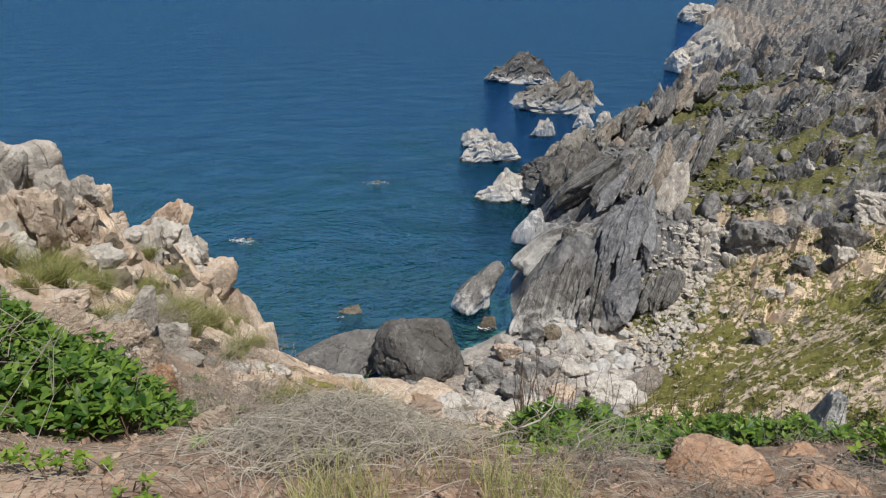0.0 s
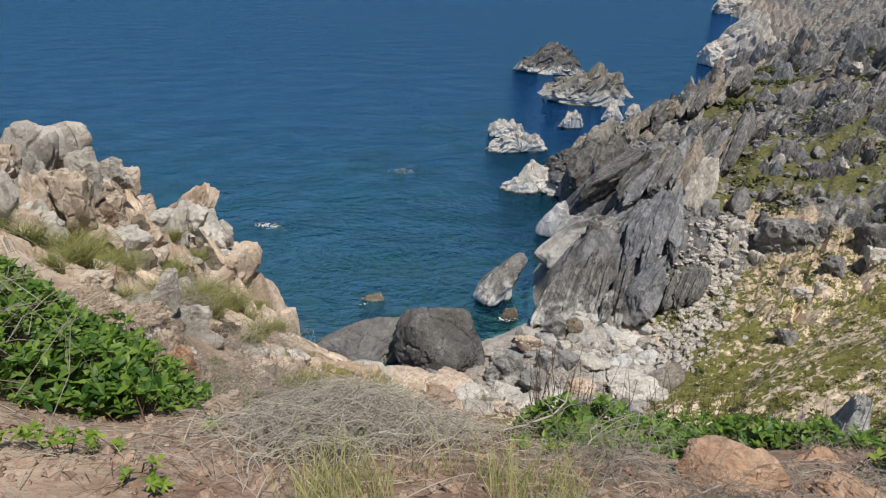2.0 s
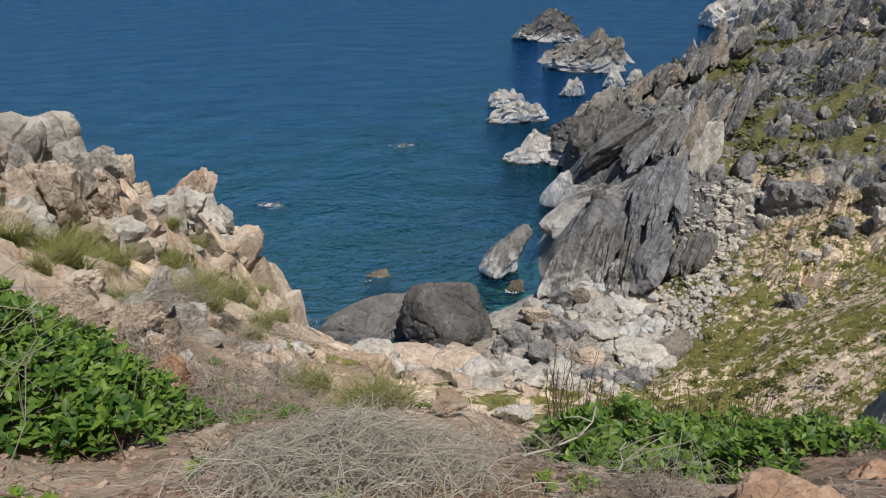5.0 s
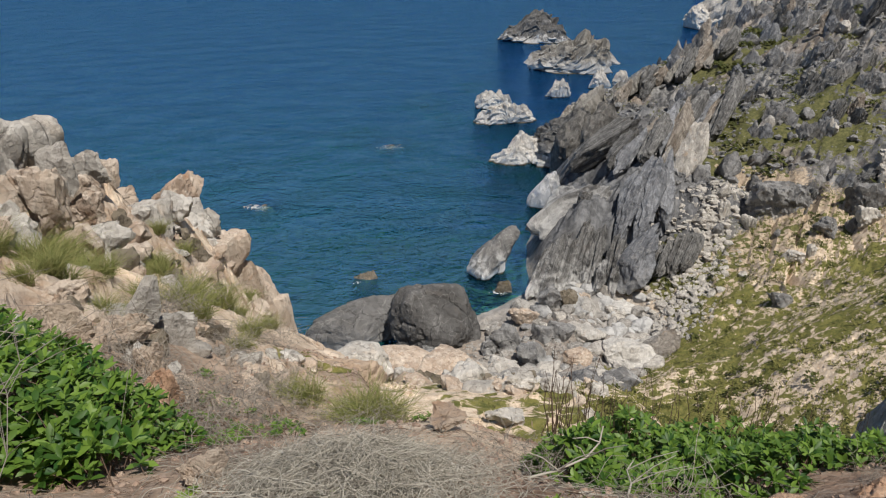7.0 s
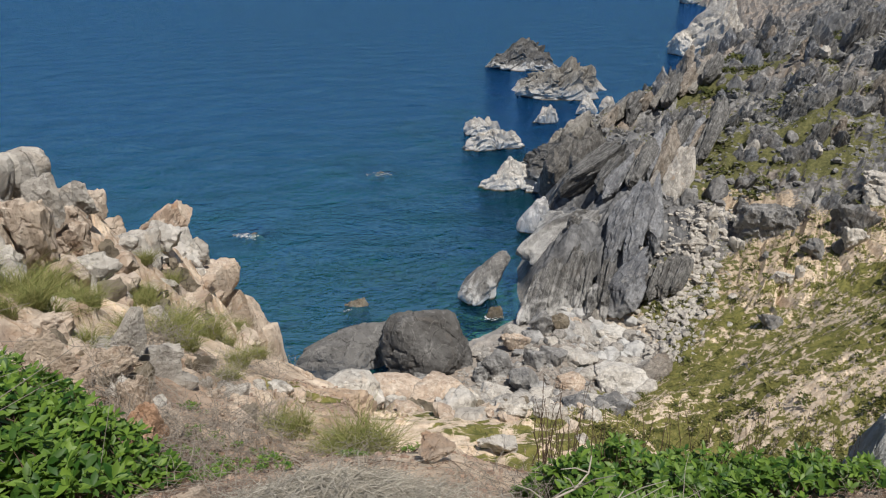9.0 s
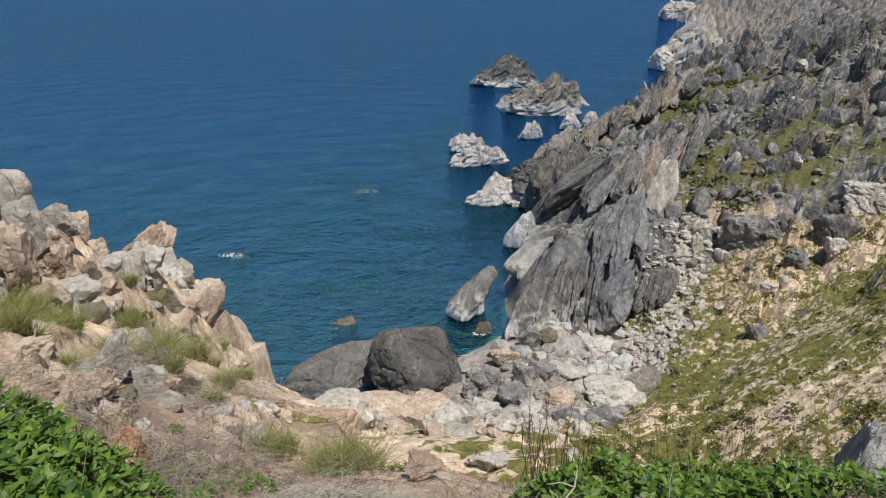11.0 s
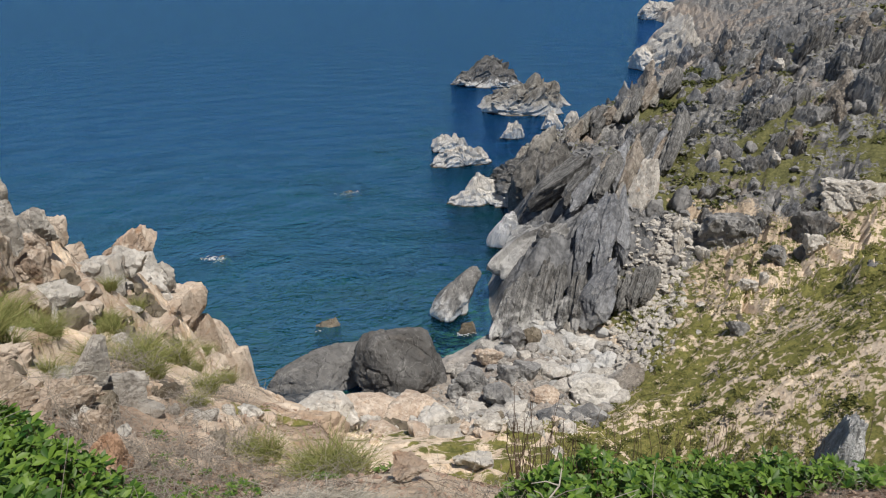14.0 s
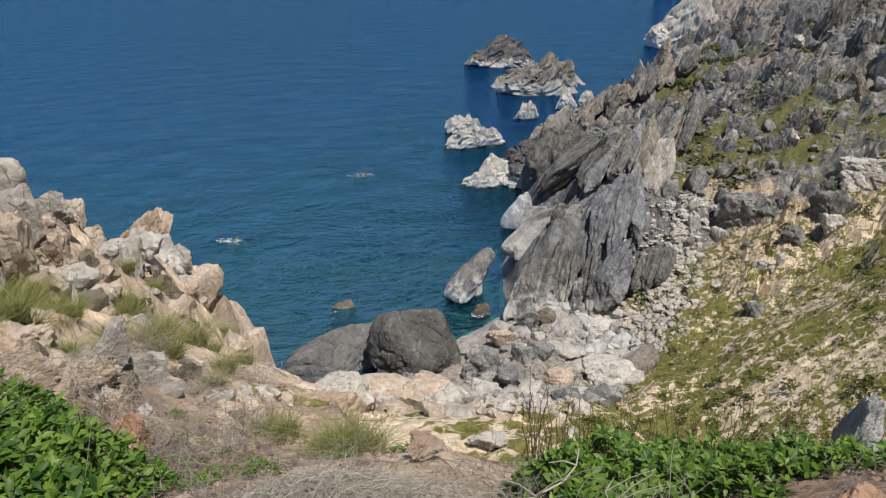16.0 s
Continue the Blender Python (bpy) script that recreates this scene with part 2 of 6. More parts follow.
def terrain_material():
    m = Nodes("hillside_ground")
    p = m.place((1, 1, 1), True)
    strata = m.place((0.55, 0.55, 0.18), True, (20, -35, 10))
    grass, sand, tan, dark = (m.attr(a) for a in ("grass", "sand", "tan", "dark"))
    n05, n2, n9, n40 = m.noise(p, 0.09, 4), m.noise(p, 0.5, 6, 0.62), m.noise(p, 2.3, 6, 0.65), m.noise(p, 14, 6, 0.7)
    st = m.noise(strata, 1.0, 7, 0.68, 0.5)
    t1, r1 = facets(m, warped(m, strata, 1.0, 0.5), 1.1)
    t2, r2 = facets(m, warped(m, strata, 3.0, 0.2), 3.4)
    n13 = m.noise(m.place((0.8, 1.1, 1.6), True), 1.1, 5, 0.62, 0.7)
    grey = m.mix(m.ramp(st, 0.36, 0.66), (0.085, 0.084, 0.085), (0.29, 0.283, 0.275))
    grey = m.mix(m.math("MULTIPLY", m.ramp(r1, 0.6, 1.0), 0.25), grey, (0.34, 0.33, 0.315))
    grey = m.mix(m.math("MULTIPLY", m.ramp(r2, 0.45, 0.0), 0.55), grey, (0.06, 0.06, 0.062))
    grey = m.mix(m.math("MULTIPLY", m.ramp(n05, 0.5, 0.75), 0.6), grey, m.mix(st, (0.22, 0.16, 0.11), (0.44, 0.33, 0.24)))
    darkc = m.mix(m.ramp(st, 0.35, 0.7), (0.075, 0.076, 0.08), (0.22, 0.22, 0.225))
    tanc = m.mix(m.ramp(n9, 0.35, 0.65), (0.33, 0.235, 0.165), (0.58, 0.49, 0.40))
    tanc = m.mix(m.math("MULTIPLY", m.ramp(n2, 0.52, 0.7), 0.6), tanc, (0.33, 0.29, 0.26))
    sandc = m.mix(m.ramp(n9, 0.3, 0.7), (0.50, 0.385, 0.28), (0.74, 0.62, 0.49))
    sandc = m.mix(m.ramp(n40, 0.52, 0.72), sandc, (0.30, 0.21, 0.15))
    soil = m.mix(m.ramp(n9, 0.3, 0.7), (0.14, 0.092, 0.066), (0.33, 0.225, 0.165))
    soil = m.mix(m.ramp(n40, 0.45, 0.65), soil, (0.34, 0.265, 0.215))
    sandc = m.mix(m.attr("soil"), sandc, soil)
    grassc = m.mix(m.ramp(n9, 0.3, 0.7), (0.075, 0.084, 0.024), (0.195, 0.180, 0.056))
    grassc = m.mix(m.ramp(n40, 0.5, 0.75), grassc, (0.26, 0.23, 0.10))
    north = m.ramp(m.node("SeparateXYZ", {0: m.node("NewGeometry").outputs["Position"]}).outputs[1], 72, 88)
    scrub = m.mix(m.ramp(n9, 0.3, 0.7), (0.060, 0.066, 0.026), (0.150, 0.142, 0.060))
    grassc = m.mix(north, grassc, scrub)
    sandc = m.mix(m.math("MULTIPLY", north, 0.75), sandc, m.mix(m.ramp(n9, 0.3, 0.7), (0.22, 0.165, 0.115), (0.40, 0.32, 0.235)))
    col = m.mix(tan, grey, tanc)
    col = m.mix(dark, col, darkc)
    col = m.mix(m.ramp(m.math("ADD", sand, m.math("MULTIPLY", m.math("SUBTRACT", n9, 0.5), 0.5)), 0.42, 0.58), col, sandc)
    cover = m.math("ADD", grass, m.math("MULTIPLY", m.math("SUBTRACT", m.math("ADD", m.math("MULTIPLY", n2, 0.5), m.math("MULTIPLY", n13, 0.75)), 0.625), 2.0))
    flat = m.node("SeparateXYZ", {0: m.node("NewGeometry").outputs["Normal"]}).outputs[2]
    cover = m.math("ADD", cover, m.math("MULTIPLY", m.math("SUBTRACT", flat, 0.74), 0.7))
    col = m.mix(m.ramp(cover, 0.44, 0.56), col, grassc)
    z = m.node("SeparateXYZ", {0: m.node("NewGeometry").outputs["Position"]}).outputs[2]
    level = m.math("ADD", z, m.math("MULTIPLY", m.math("SUBTRACT", st, 0.5), 6.0))
    col = m.mix(m.math("MULTIPLY", m.ramp(level, 2.6, 0.6), 0.35), col, (0.50, 0.48, 0.45))
    col = m.mix(m.ramp(z, 0.0, -0.7), col, m.mix(m.ramp(n2, 0.4, 0.6), (0.05, 0.056, 0.034), (0.24, 0.24, 0.165)))
    h = m.math("ADD", m.math("MULTIPLY", st, 1.2), m.math("ADD", m.math("MULTIPLY", n9, 0.5), m.math("MULTIPLY", n40, 0.16)))
    bare = m.math("SUBTRACT", 1.0, m.math("MAXIMUM", m.math("MAXIMUM", m.ramp(cover, 0.40, 0.52), m.ramp(sand, 0.35, 0.5)), m.attr("soil")))
    h = m.math("ADD", h, m.math("MULTIPLY", bare, m.math("ADD", m.math("MULTIPLY", t1, 5.0), m.math("MULTIPLY", t2, 1.6))))
    return m.done(col, 0.92, m.bump(h, 0.7, 0.16), 0.15)


def water_material():
    m = Nodes("sea_water")
    depth = m.attr("depth")
    swell = m.noise(m.place((0.19, 0.26, 1), True, (0, 0, -14)), 1.0, 4, 0.65, 0.4)
    chop = m.noise(m.place((0.42, 0.62, 1), True, (0, 0, 10)), 1.0, 5, 0.65, 0.6)
    far = m.noise(m.place((0.075, 0.12, 1), True, (0, 0, -20)), 1.0, 6, 0.72, 0.3)
    h = m.math("ADD", m.math("MULTIPLY", swell, 2.3), m.math("ADD", m.math("MULTIPLY", chop, 0.8), m.math("MULTIPLY", far, 6.5)))
    normal = m.bump(h, 1.0, 1.0)
    patch = m.noise(m.place((0.05, 0.09, 1), True), 1.0, 5, 0.6)
    deep = m.mix(m.ramp(patch, 0.35, 0.7), (0.003, 0.045, 0.132), (0.005, 0.062, 0.166))
    mid = m.mix(m.ramp(patch, 0.35, 0.7), (0.001, 0.042, 0.045), (0.002, 0.068, 0.058))
    shallow = m.mix(m.ramp(patch, 0.35, 0.7), (0.002, 0.050, 0.050), (0.004, 0.076, 0.068))
    body = m.mix(m.ramp(depth, 7.0, 14.4), mid, deep)
    body = m.mix(m.ramp(depth, 7.0, 2.0), body, shallow)
    murk = m.math("SUBTRACT", 1.0, m.math("POWER", 0.79, m.math("MAXIMUM", depth, 0.0)))
    see = m.node("BsdfTransparent", {"Color": (0.42, 0.88, 0.85, 1)}).outputs[0]
    solid = m.node("BsdfDiffuse", {"Color": body, "Normal": normal}).outputs[0]
    under = m.node("MixShader", {0: murk, 1: see, 2: solid}).outputs[0]
    gloss = m.node("BsdfGlossy", {"Color": (0.20, 0.50, 0.98, 1), "Roughness": 0.08, "Normal": normal}).outputs[0]
    fres = m.node("Fresnel", {"IOR": 1.33, "Normal": normal}).outputs[0]
    fres = m.math("MULTIPLY", fres, m.math("ADD", m.math("MULTIPLY", fres, 1.95), 0.02))
    top = m.node("MixShader", {0: fres, 1: under, 2: gloss}).outputs[0]
    m.tree.links.new(top, m.out.inputs["Surface"])
    return m.mat


def plain(name, a, b, scale, rough=0.8, spec=0.25, translucent=0.0):
    m = Nodes(name)
    p = m.place()
    rnd = m.node("NewGeometry").outputs["Random Per Island"]
    col = m.mix(rnd, a, b)
    col = m.mix(m.math("MULTIPLY", m.noise(p, scale, 3), 0.4), col, tuple(c * 0.55 for c in a))
    if translucent:
        m.bsdf.inputs["Transmission Weight"].default_value = 0.0
        m.done(col, rough, None, spec)
        t = m.node("BsdfTranslucent", {"Color": m.mix(0.5, col, b)}).outputs[0]
        mixed = m.node("MixShader", {0: translucent, 1: m.bsdf.outputs[0], 2: t}).outputs[0]
        m.tree.links.new(mixed, m.out.inputs["Surface"])
        return m.mat
    return m.done(col, rough, None, spec)


ground_mat, sea_mat = terrain_material(), water_material()
leaf_mat = plain("glossy_green_leaf", (0.022, 0.080, 0.011), (0.21, 0.33, 0.05), 9, 0.5, 0.4, 0.3)
shrub_mat = plain("small_shrub_leaf", (0.045, 0.058, 0.015), (0.125, 0.13, 0.036), 2, 0.7, 0.2, 0.2)
tuft_mat = plain("yellow_green_grass_blade", (0.14, 0.185, 0.045), (0.40, 0.365, 0.16), 3, 0.7, 0.2, 0.25)
tall_mat = plain("pale_yellow_green_grass", (0.36, 0.40, 0.13), (0.64, 0.60, 0.32), 3, 0.7, 0.2, 0.3)
sprout_mat = plain("bright_young_leaf", (0.09, 0.20, 0.02), (0.30, 0.40, 0.06), 9, 0.5, 0.35, 0.35)
straw_mat = plain("dry_grey_straw", (0.27, 0.245, 0.20), (0.58, 0.54, 0.47), 4, 0.8, 0.15)
twig_mat = plain("brown_dry_twig", (0.10, 0.065, 0.045), (0.22, 0.15, 0.11), 8, 0.85)
stem_mat = plain("grey_dry_stem", (0.17, 0.15, 0.125), (0.34, 0.31, 0.27), 8, 0.85)
dead_mat = plain("bleached_dead_branch", (0.36, 0.33, 0.28), (0.52, 0.48, 0.42), 8, 0.8)
pebble_mat = rock_material("loose_gravel_stone", (0.27, 0.175, 0.13), (0.45, 0.32, 0.24), (0.60, 0.48, 0.39), (0.40, 0.20, 0.10), 0.3, 0.12)
cobble_mat = rock_material("beach_stone", (0.22, 0.205, 0.19), (0.38, 0.358, 0.33), (0.54, 0.51, 0.47), (0.42, 0.31, 0.21), 0.4, 0.8)
scree_mat = rock_material("pale_scree_stone", (0.36, 0.33, 0.295), (0.52, 0.485, 0.44), (0.68, 0.64, 0.585), (0.48, 0.36, 0.25), 0.35, 0.7)
foam_mat = plain("white_sea_foam", (0.75, 0.78, 0.8), (0.85, 0.87, 0.88), 3, 0.6)

# ---- the lie of the land ----
SLOPE_Y = np.array([-400, -60, -12, 0, 1.5, 2.3, 4, 6, 8.4, 10.4, 11.6, 13.4, 20, 30, 40, 45, 50, 55, 60, 65, 70, 74, 78, 90, 110, 150, 300, 1500])
SLOPE_Z = np.array([95, 70, 54.5, 51.9, 51.65, 51.25, 49.95, 48.35, 46.9, 45.5, 44.75, 42.6, 36.6, 28.8, 21, 16.8, 12.4, 8.0, 4.8, 2.9, 1.5, 0.4, -0.7, -3.2, -6, -10, -20, -40])
FOOT = [(10, 16), (13.5, 42), (19, 56), (24, 67), (26, 77), (19, 86), (11.5, 89.5), (13, 101), (15, 119), (19.5, 136), (14, 141), (18, 156), (37, 184), (56, 206), (70, 220), (84, 250), (116, 285), (140, 330), (165, 400), (172, 486), (292, 680), (420, 900)]
HILL_D = np.array([0, 2.5, 6, 10, 20, 35, 60, 100, 150, 300])
HILL_Z = np.array([0, 2.6, 5.2, 7.8, 12.4, 18.8, 30, 45, 62, 90])
CREST_Y = np.array([-5, 4, 8, 12.5, 14.7, 17.7, 20.5, 22.0, 23.2, 24.4, 28, 45])
CREST_Z = np.array([51.0, 50.6, 50.3, 48.5, 47.3, 45.3, 43.3, 41.0, 38.5, 34.0, 20, -60])


REEFS = [(-25, 157, 6, 7, 0.88), (-14, 151, 5, 5, 0.95), (-9, 187, 6, 8, 0.85), (-38, 118, 4, 4, 0.92), (-3, 172, 5, 6, 0.75), (4, 204, 5, 6, 0.8), (-23, 86, 3, 3, 0.75), (-12, 98, 4, 4, 0.6), (-2, 108, 5, 5, 0.6)]


def inland(x, y):
    """Distance from the foot of the headland, positive on its land side."""
    best = np.full(np.shape(x), 1e9)
    side = np.ones(np.shape(x))
    for (ax, ay), (bx, by) in zip(FOOT[:-1], FOOT[1:]):
        dx, dy = bx - ax, by - ay
        t = np.clip(((x - ax) * dx + (y - ay) * dy) / (dx * dx + dy * dy), 0, 1)
        d = np.hypot(x - ax - t * dx, y - ay - t * dy)
        cross = dx * (y - ay) - dy * (x - ax)
        near = d < best - 1e-9
        best = np.where(near, d, best)
        side = np.where(near, np.where(cross < 0, 1.0, -1.0), side)
    return best * side


def slope_turf(x, y):
    """The sandy, grassy slope right of the gully."""
    a = step(14, 24, x) * step(26, 34, y) * (1 - step(80, 96, y)) * step(10, 15, x)
    a = np.maximum(a, step(6, 12, x - (y - 44) * 0.45) * (1 - step(60, 72, y)) * step(8, 20, y))
    return a * (1 - step(62, 68, y) * (1 - step(27, 31, x - (y - 70) * 0.6)))


def zones(x, y):
    """Height and cover of the ground."""
    x, y = np.asarray(x, float), np.asarray(y, float)
    r = np.hypot(x, y)
    shore = y - 0.75 * np.clip(x + 3, 0, 15) * step(60, 74, y)
    base = sum(np.interp(shore + o, SLOPE_Y, SLOPE_Z) for o in (-0.5, 0, 0.5)) / 3
    left = np.minimum(np.clip(-2 - x, 0, 9) * 0.52, 3.0) * step(0.5, 4, y) * (1 - step(13, 20, y))
    right = -np.clip(x, 0, 1) * 0.42 * step(2.6, 3.6, y) * (1 - 0.8 * step(1.4, 2.1, x) * (1 - step(3.6, 4.4, y))) - np.clip(x - 1, 0, 4) * 0.14 * step(3.6, 4.6, y)
    right = right * (1 - step(10, 18, y))
    edge = x + 0.29 * (y - 6.2)
    dip = -4.6 * step(-0.9, 0.4, edge) * step(5.4, 8.5, y) * (1 - np.where(x < 5, step(13, 24, y), step(32, 48, y)))
    valley = step(13, 22, x) * step(10, 26, y)
    base = (base + left + right + dip) * (1 - valley) + np.interp(np.maximum(y, 58), SLOPE_Y, SLOPE_Z) * valley
    d = inland(x, y) + 2.2 * fbm(x / 14, y / 14, 3, 11) * step(8, 30, np.abs(y - 40) + 1)
    gentle = np.interp(d, [0, 9, 14, 24, 35, 60, 300], [0, 3.4, 7.4, 14, 20.5, 33, 105])
    north = step(60, 78, y)
    hill = np.where(d > 0, np.interp(d, HILL_D, HILL_Z) * north + gentle * (1 - north), 0)
    wall = step(84, 92, y) * (1 - step(132, 146, y)) * step(0, 5, d) * (1 - step(14, 26, d))
    low = np.maximum(base, 0)
    z = base + (low - base) * step(-3.5, 0.5, d) + hill + 3.0 * wall
    z = z - 2.8 * step(5.5, 9.5, -x) * step(60, 68, y) * (1 - step(84, 100, y))
    z = z - 5.0 * np.exp(-((x - 23.0) / 3.2) ** 2 - ((y - 110.5) / 4.2) ** 2)
    z = z + 1.8 * np.exp(-((x - 18.5) / 4.5) ** 2 - ((y - 82) / 4.5) ** 2)
    # the left spur
    crest = np.interp(y, CREST_Y, CREST_Z)
    xc = -9.3 + 0.5 * noise2(y / 4, y * 0, 5)
    spur = crest - np.where(x > xc, (x - xc) * (1.25 + 0.7 * step(16, 21, y)), (xc - x) * 0.8)
    on_spur = step(-0.8, 0.4, spur - z) * step(5, 9, y)
    z = np.where(y > 2, np.maximum(z, spur * step(2, 5, y) + z * (1 - step(2, 5, y))), z)
    # relief
    land = step(-1.0, 1.0, z)
    head = step(-1, 5, d) * step(30, 60, y)
    a, b = 0.5 * x + 0.86 * y, 0.86 * x - 0.5 * y           # along and across the strata
    u = b / 6.5 + 0.55 * fbm(x / 16, y / 16, 3, 21)
    saw = 1 - (u - np.floor(u))
    u2 = b / 2.3 + 0.8 * fbm(x / 6, y / 6, 3, 31)
    saw2 = 1 - (u2 - np.floor(u2))
    rocky = head * step(0.0, 0.35, fbm(x / 26, y / 26, 3, 41) + 0.06 + 0.30 * step(70, 95, y) + 0.5 * step(145, 175, y) - 0.6 * (1 - step(58, 76, y)) * (1 - step(40, 52, x)))
    rocky = np.maximum(rocky, wall)
    before = z
    z = z + rocky * ((saw - 0.5) * 2.0 * step(-0.3, 0.5, noise2(a / 18, b / 10, 51)) + 2.6 * blocks(a, b, 13, 4.6, 200) + 1.2 * blocks(a, b, 5.5, 2.1, 220) + 0.45 * blocks(a, b, 2.2, 0.9, 240) + 0.9 * ridged(a / 12, b / 4, 4, 61))
    relief = z - before
    z = z + head * (1 - rocky) * (0.8 * blocks(a, b, 3.0, 1.6, 260) + 0.3 * fbm(x / 1.5, y / 1.5, 3, 262)) * step(58, 80, y)
    z = z + land * step(14, 30, r) * (0.35 * fbm(x / 5, y / 5, 4, 71) + 0.5 * fbm(x / 15, y / 15, 3, 72))
    near = (1 - step(14, 30, r)) * step(0.6, 1.6, r)
    z = z + near * (0.07 * fbm(x / 0.8, y / 0.8, 4, 81) + 0.12 * fbm(x / 2.2, y / 2.2, 3, 82)) * step(-20, 1, y)
    stony = step(4.2, 5.6, y) * step(1.2, 2.2, -x) * step(-0.35, 0.25, fbm(x / 1.7, y / 1.7, 2, 93))
    craggy = (1 - step(30, 40, r)) * step(0.6, 1.6, r) * np.maximum(on_spur, 0.55 * stony)
    z = z + craggy * (0.75 * blocks(x, y, 1.5, 1.1, 280) + 0.42 * blocks(x, y, 0.62, 0.5, 290) + 0.18 * blocks(x, y, 0.26, 0.22, 300) + 0.15 * ridged(x / 1.6, y / 1.6, 4, 91))
    bed = (1 - step(46, 54, y)) * step(9, 14, y) * (1 - on_spur) * (1 - head) * (1 - step(4, 9, x))
    z = z + bed * (0.3 * fbm(x / 2.6, y / 2.2, 4, 310) + 0.12 * fbm(x / 0.8, y / 0.7, 3, 320)) * step(-0.3, 0.3, fbm(x / 9, y / 9, 2, 312))
    beach = step(46, 54, y) * (1 - step(78, 86, y)) * (1 - step(-4, 2, d)) * land
    turf = slope_turf(x, y)
    z = z + turf * (0.22 * fbm(x / 1.1, y / 0.8, 3, 96) + 0.12 * blocks(x, y, 1.3, 0.7, 97))
    z = z + beach * 0.5 * fbm(x / 2.0, y / 2.0, 4, 95)
    # reefs and lumps on the sea floor
    sunk = np.clip((-z - 1.2) / 1.5, 0, 1)
    reef = sum(a * np.exp(-((x - cx) / sx) ** 2 - ((y - cy) / sy) ** 2) for cx, cy, sx, sy, a in REEFS) * (0.7 + 0.6 * fbm(x / 3, y / 3, 3, 151))
    lumps = np.clip(fbm(x / 4.5, y / 4.5, 4, 152), 0, 1) * 3.2 * step(76, 82, y) * (1 - step(118, 135, y)) * step(-40, -24, x)
    rise = np.clip(-z - 0.9, 0, None)
    z = z + sunk * np.minimum(np.clip(reef, 0, 0.93) * np.clip(rise - 0.6, 0, None) + lumps, rise)
    # cover
    patch = fbm(x / 7, y / 7, 4, 101)
    slope_grass = turf
    grass = slope_grass * (0.515 + 0.22 * patch) + head * (1 - slope_grass) * (1 - rocky * 0.55) * (0.62 + 0.55 * patch) * (1 - step(150, 330, y))
    grass = grass * (1 - wall)
    small = near * step(5, 8, y) * (0.20 + 0.45 * fbm(x / 1.3, y / 1.3, 3, 111)) * (1 - on_spur * 0.4) * (1 - 0.5 * bed)
    grass = np.maximum(grass, small)
    grass = np.maximum(grass, bed * (0.24 + 0.4 * patch))
    talus = step(-3, 1, d) * (1 - step(10, 16, d)) * step(70, 76, y) * (1 - step(88, 94, y))
    sand = np.maximum(slope_grass * 0.85, near * (1 - on_spur * 0.7) * 0.8)
    sand = np.maximum(sand, (1 - step(14, 60, r)) * (1 - head) * 0.7 * (1 - beach))
    sand = np.maximum(sand, bed * 0.5)
    sand = np.maximum(sand, head * (1 - rocky) * 0.40 * (0.5 + 0.5 * patch))
    sand = np.maximum(sand, 0.55 * step(66, 72, y) * (1 - step(92, 98, y)) * step(-2, 1, d) * (1 - step(10, 16, d)) * (1 - turf))
    sand = np.maximum(sand, 0.75 * step(18, 24, d) * (1 - step(24, 32, d)) * step(84, 92, y) * (1 - step(112, 122, y)))
    sand = np.maximum(sand, 0.9 * np.exp(-((x - 36.5) / 3.2) ** 2 - ((y - 99) / 8.0) ** 2))
    sand = sand * (1 - beach) * (1 - wall) * (1 - 0.75 * stony * near)
    tan = np.maximum(on_spur, np.maximum(beach * 0.3, np.maximum(near, bed)))
    tan = np.maximum(tan, 0.3 * step(170, 200, y) * step(1, 4, d) * (1 - step(14, 22, d)))
    return z, np.clip(grass, 0, 1), np.clip(sand, 0, 1), np.clip(tan, 0, 1), np.clip(wall, 0, 1), (1 - step(7, 13, r)) * step(-0.9, 0.3, fbm(x / 2, y / 2, 3, 121) - 0.15 + 0.5 * (1 - step(2, 7, y))), relief


def polar_grid(bearings, ranges):
    b, r = np.meshgrid(bearings, ranges)
    return np.sin(b) * r, np.cos(b) * r


def grid_faces(rows, cols):
    i = np.arange(rows * cols).reshape(rows, cols)
    return np.stack([i[:-1, :-1], i[:-1, 1:], i[1:, 1:], i[1:, :-1]], -1).reshape(-1, 4)[:, ::-1]


GRID = {}


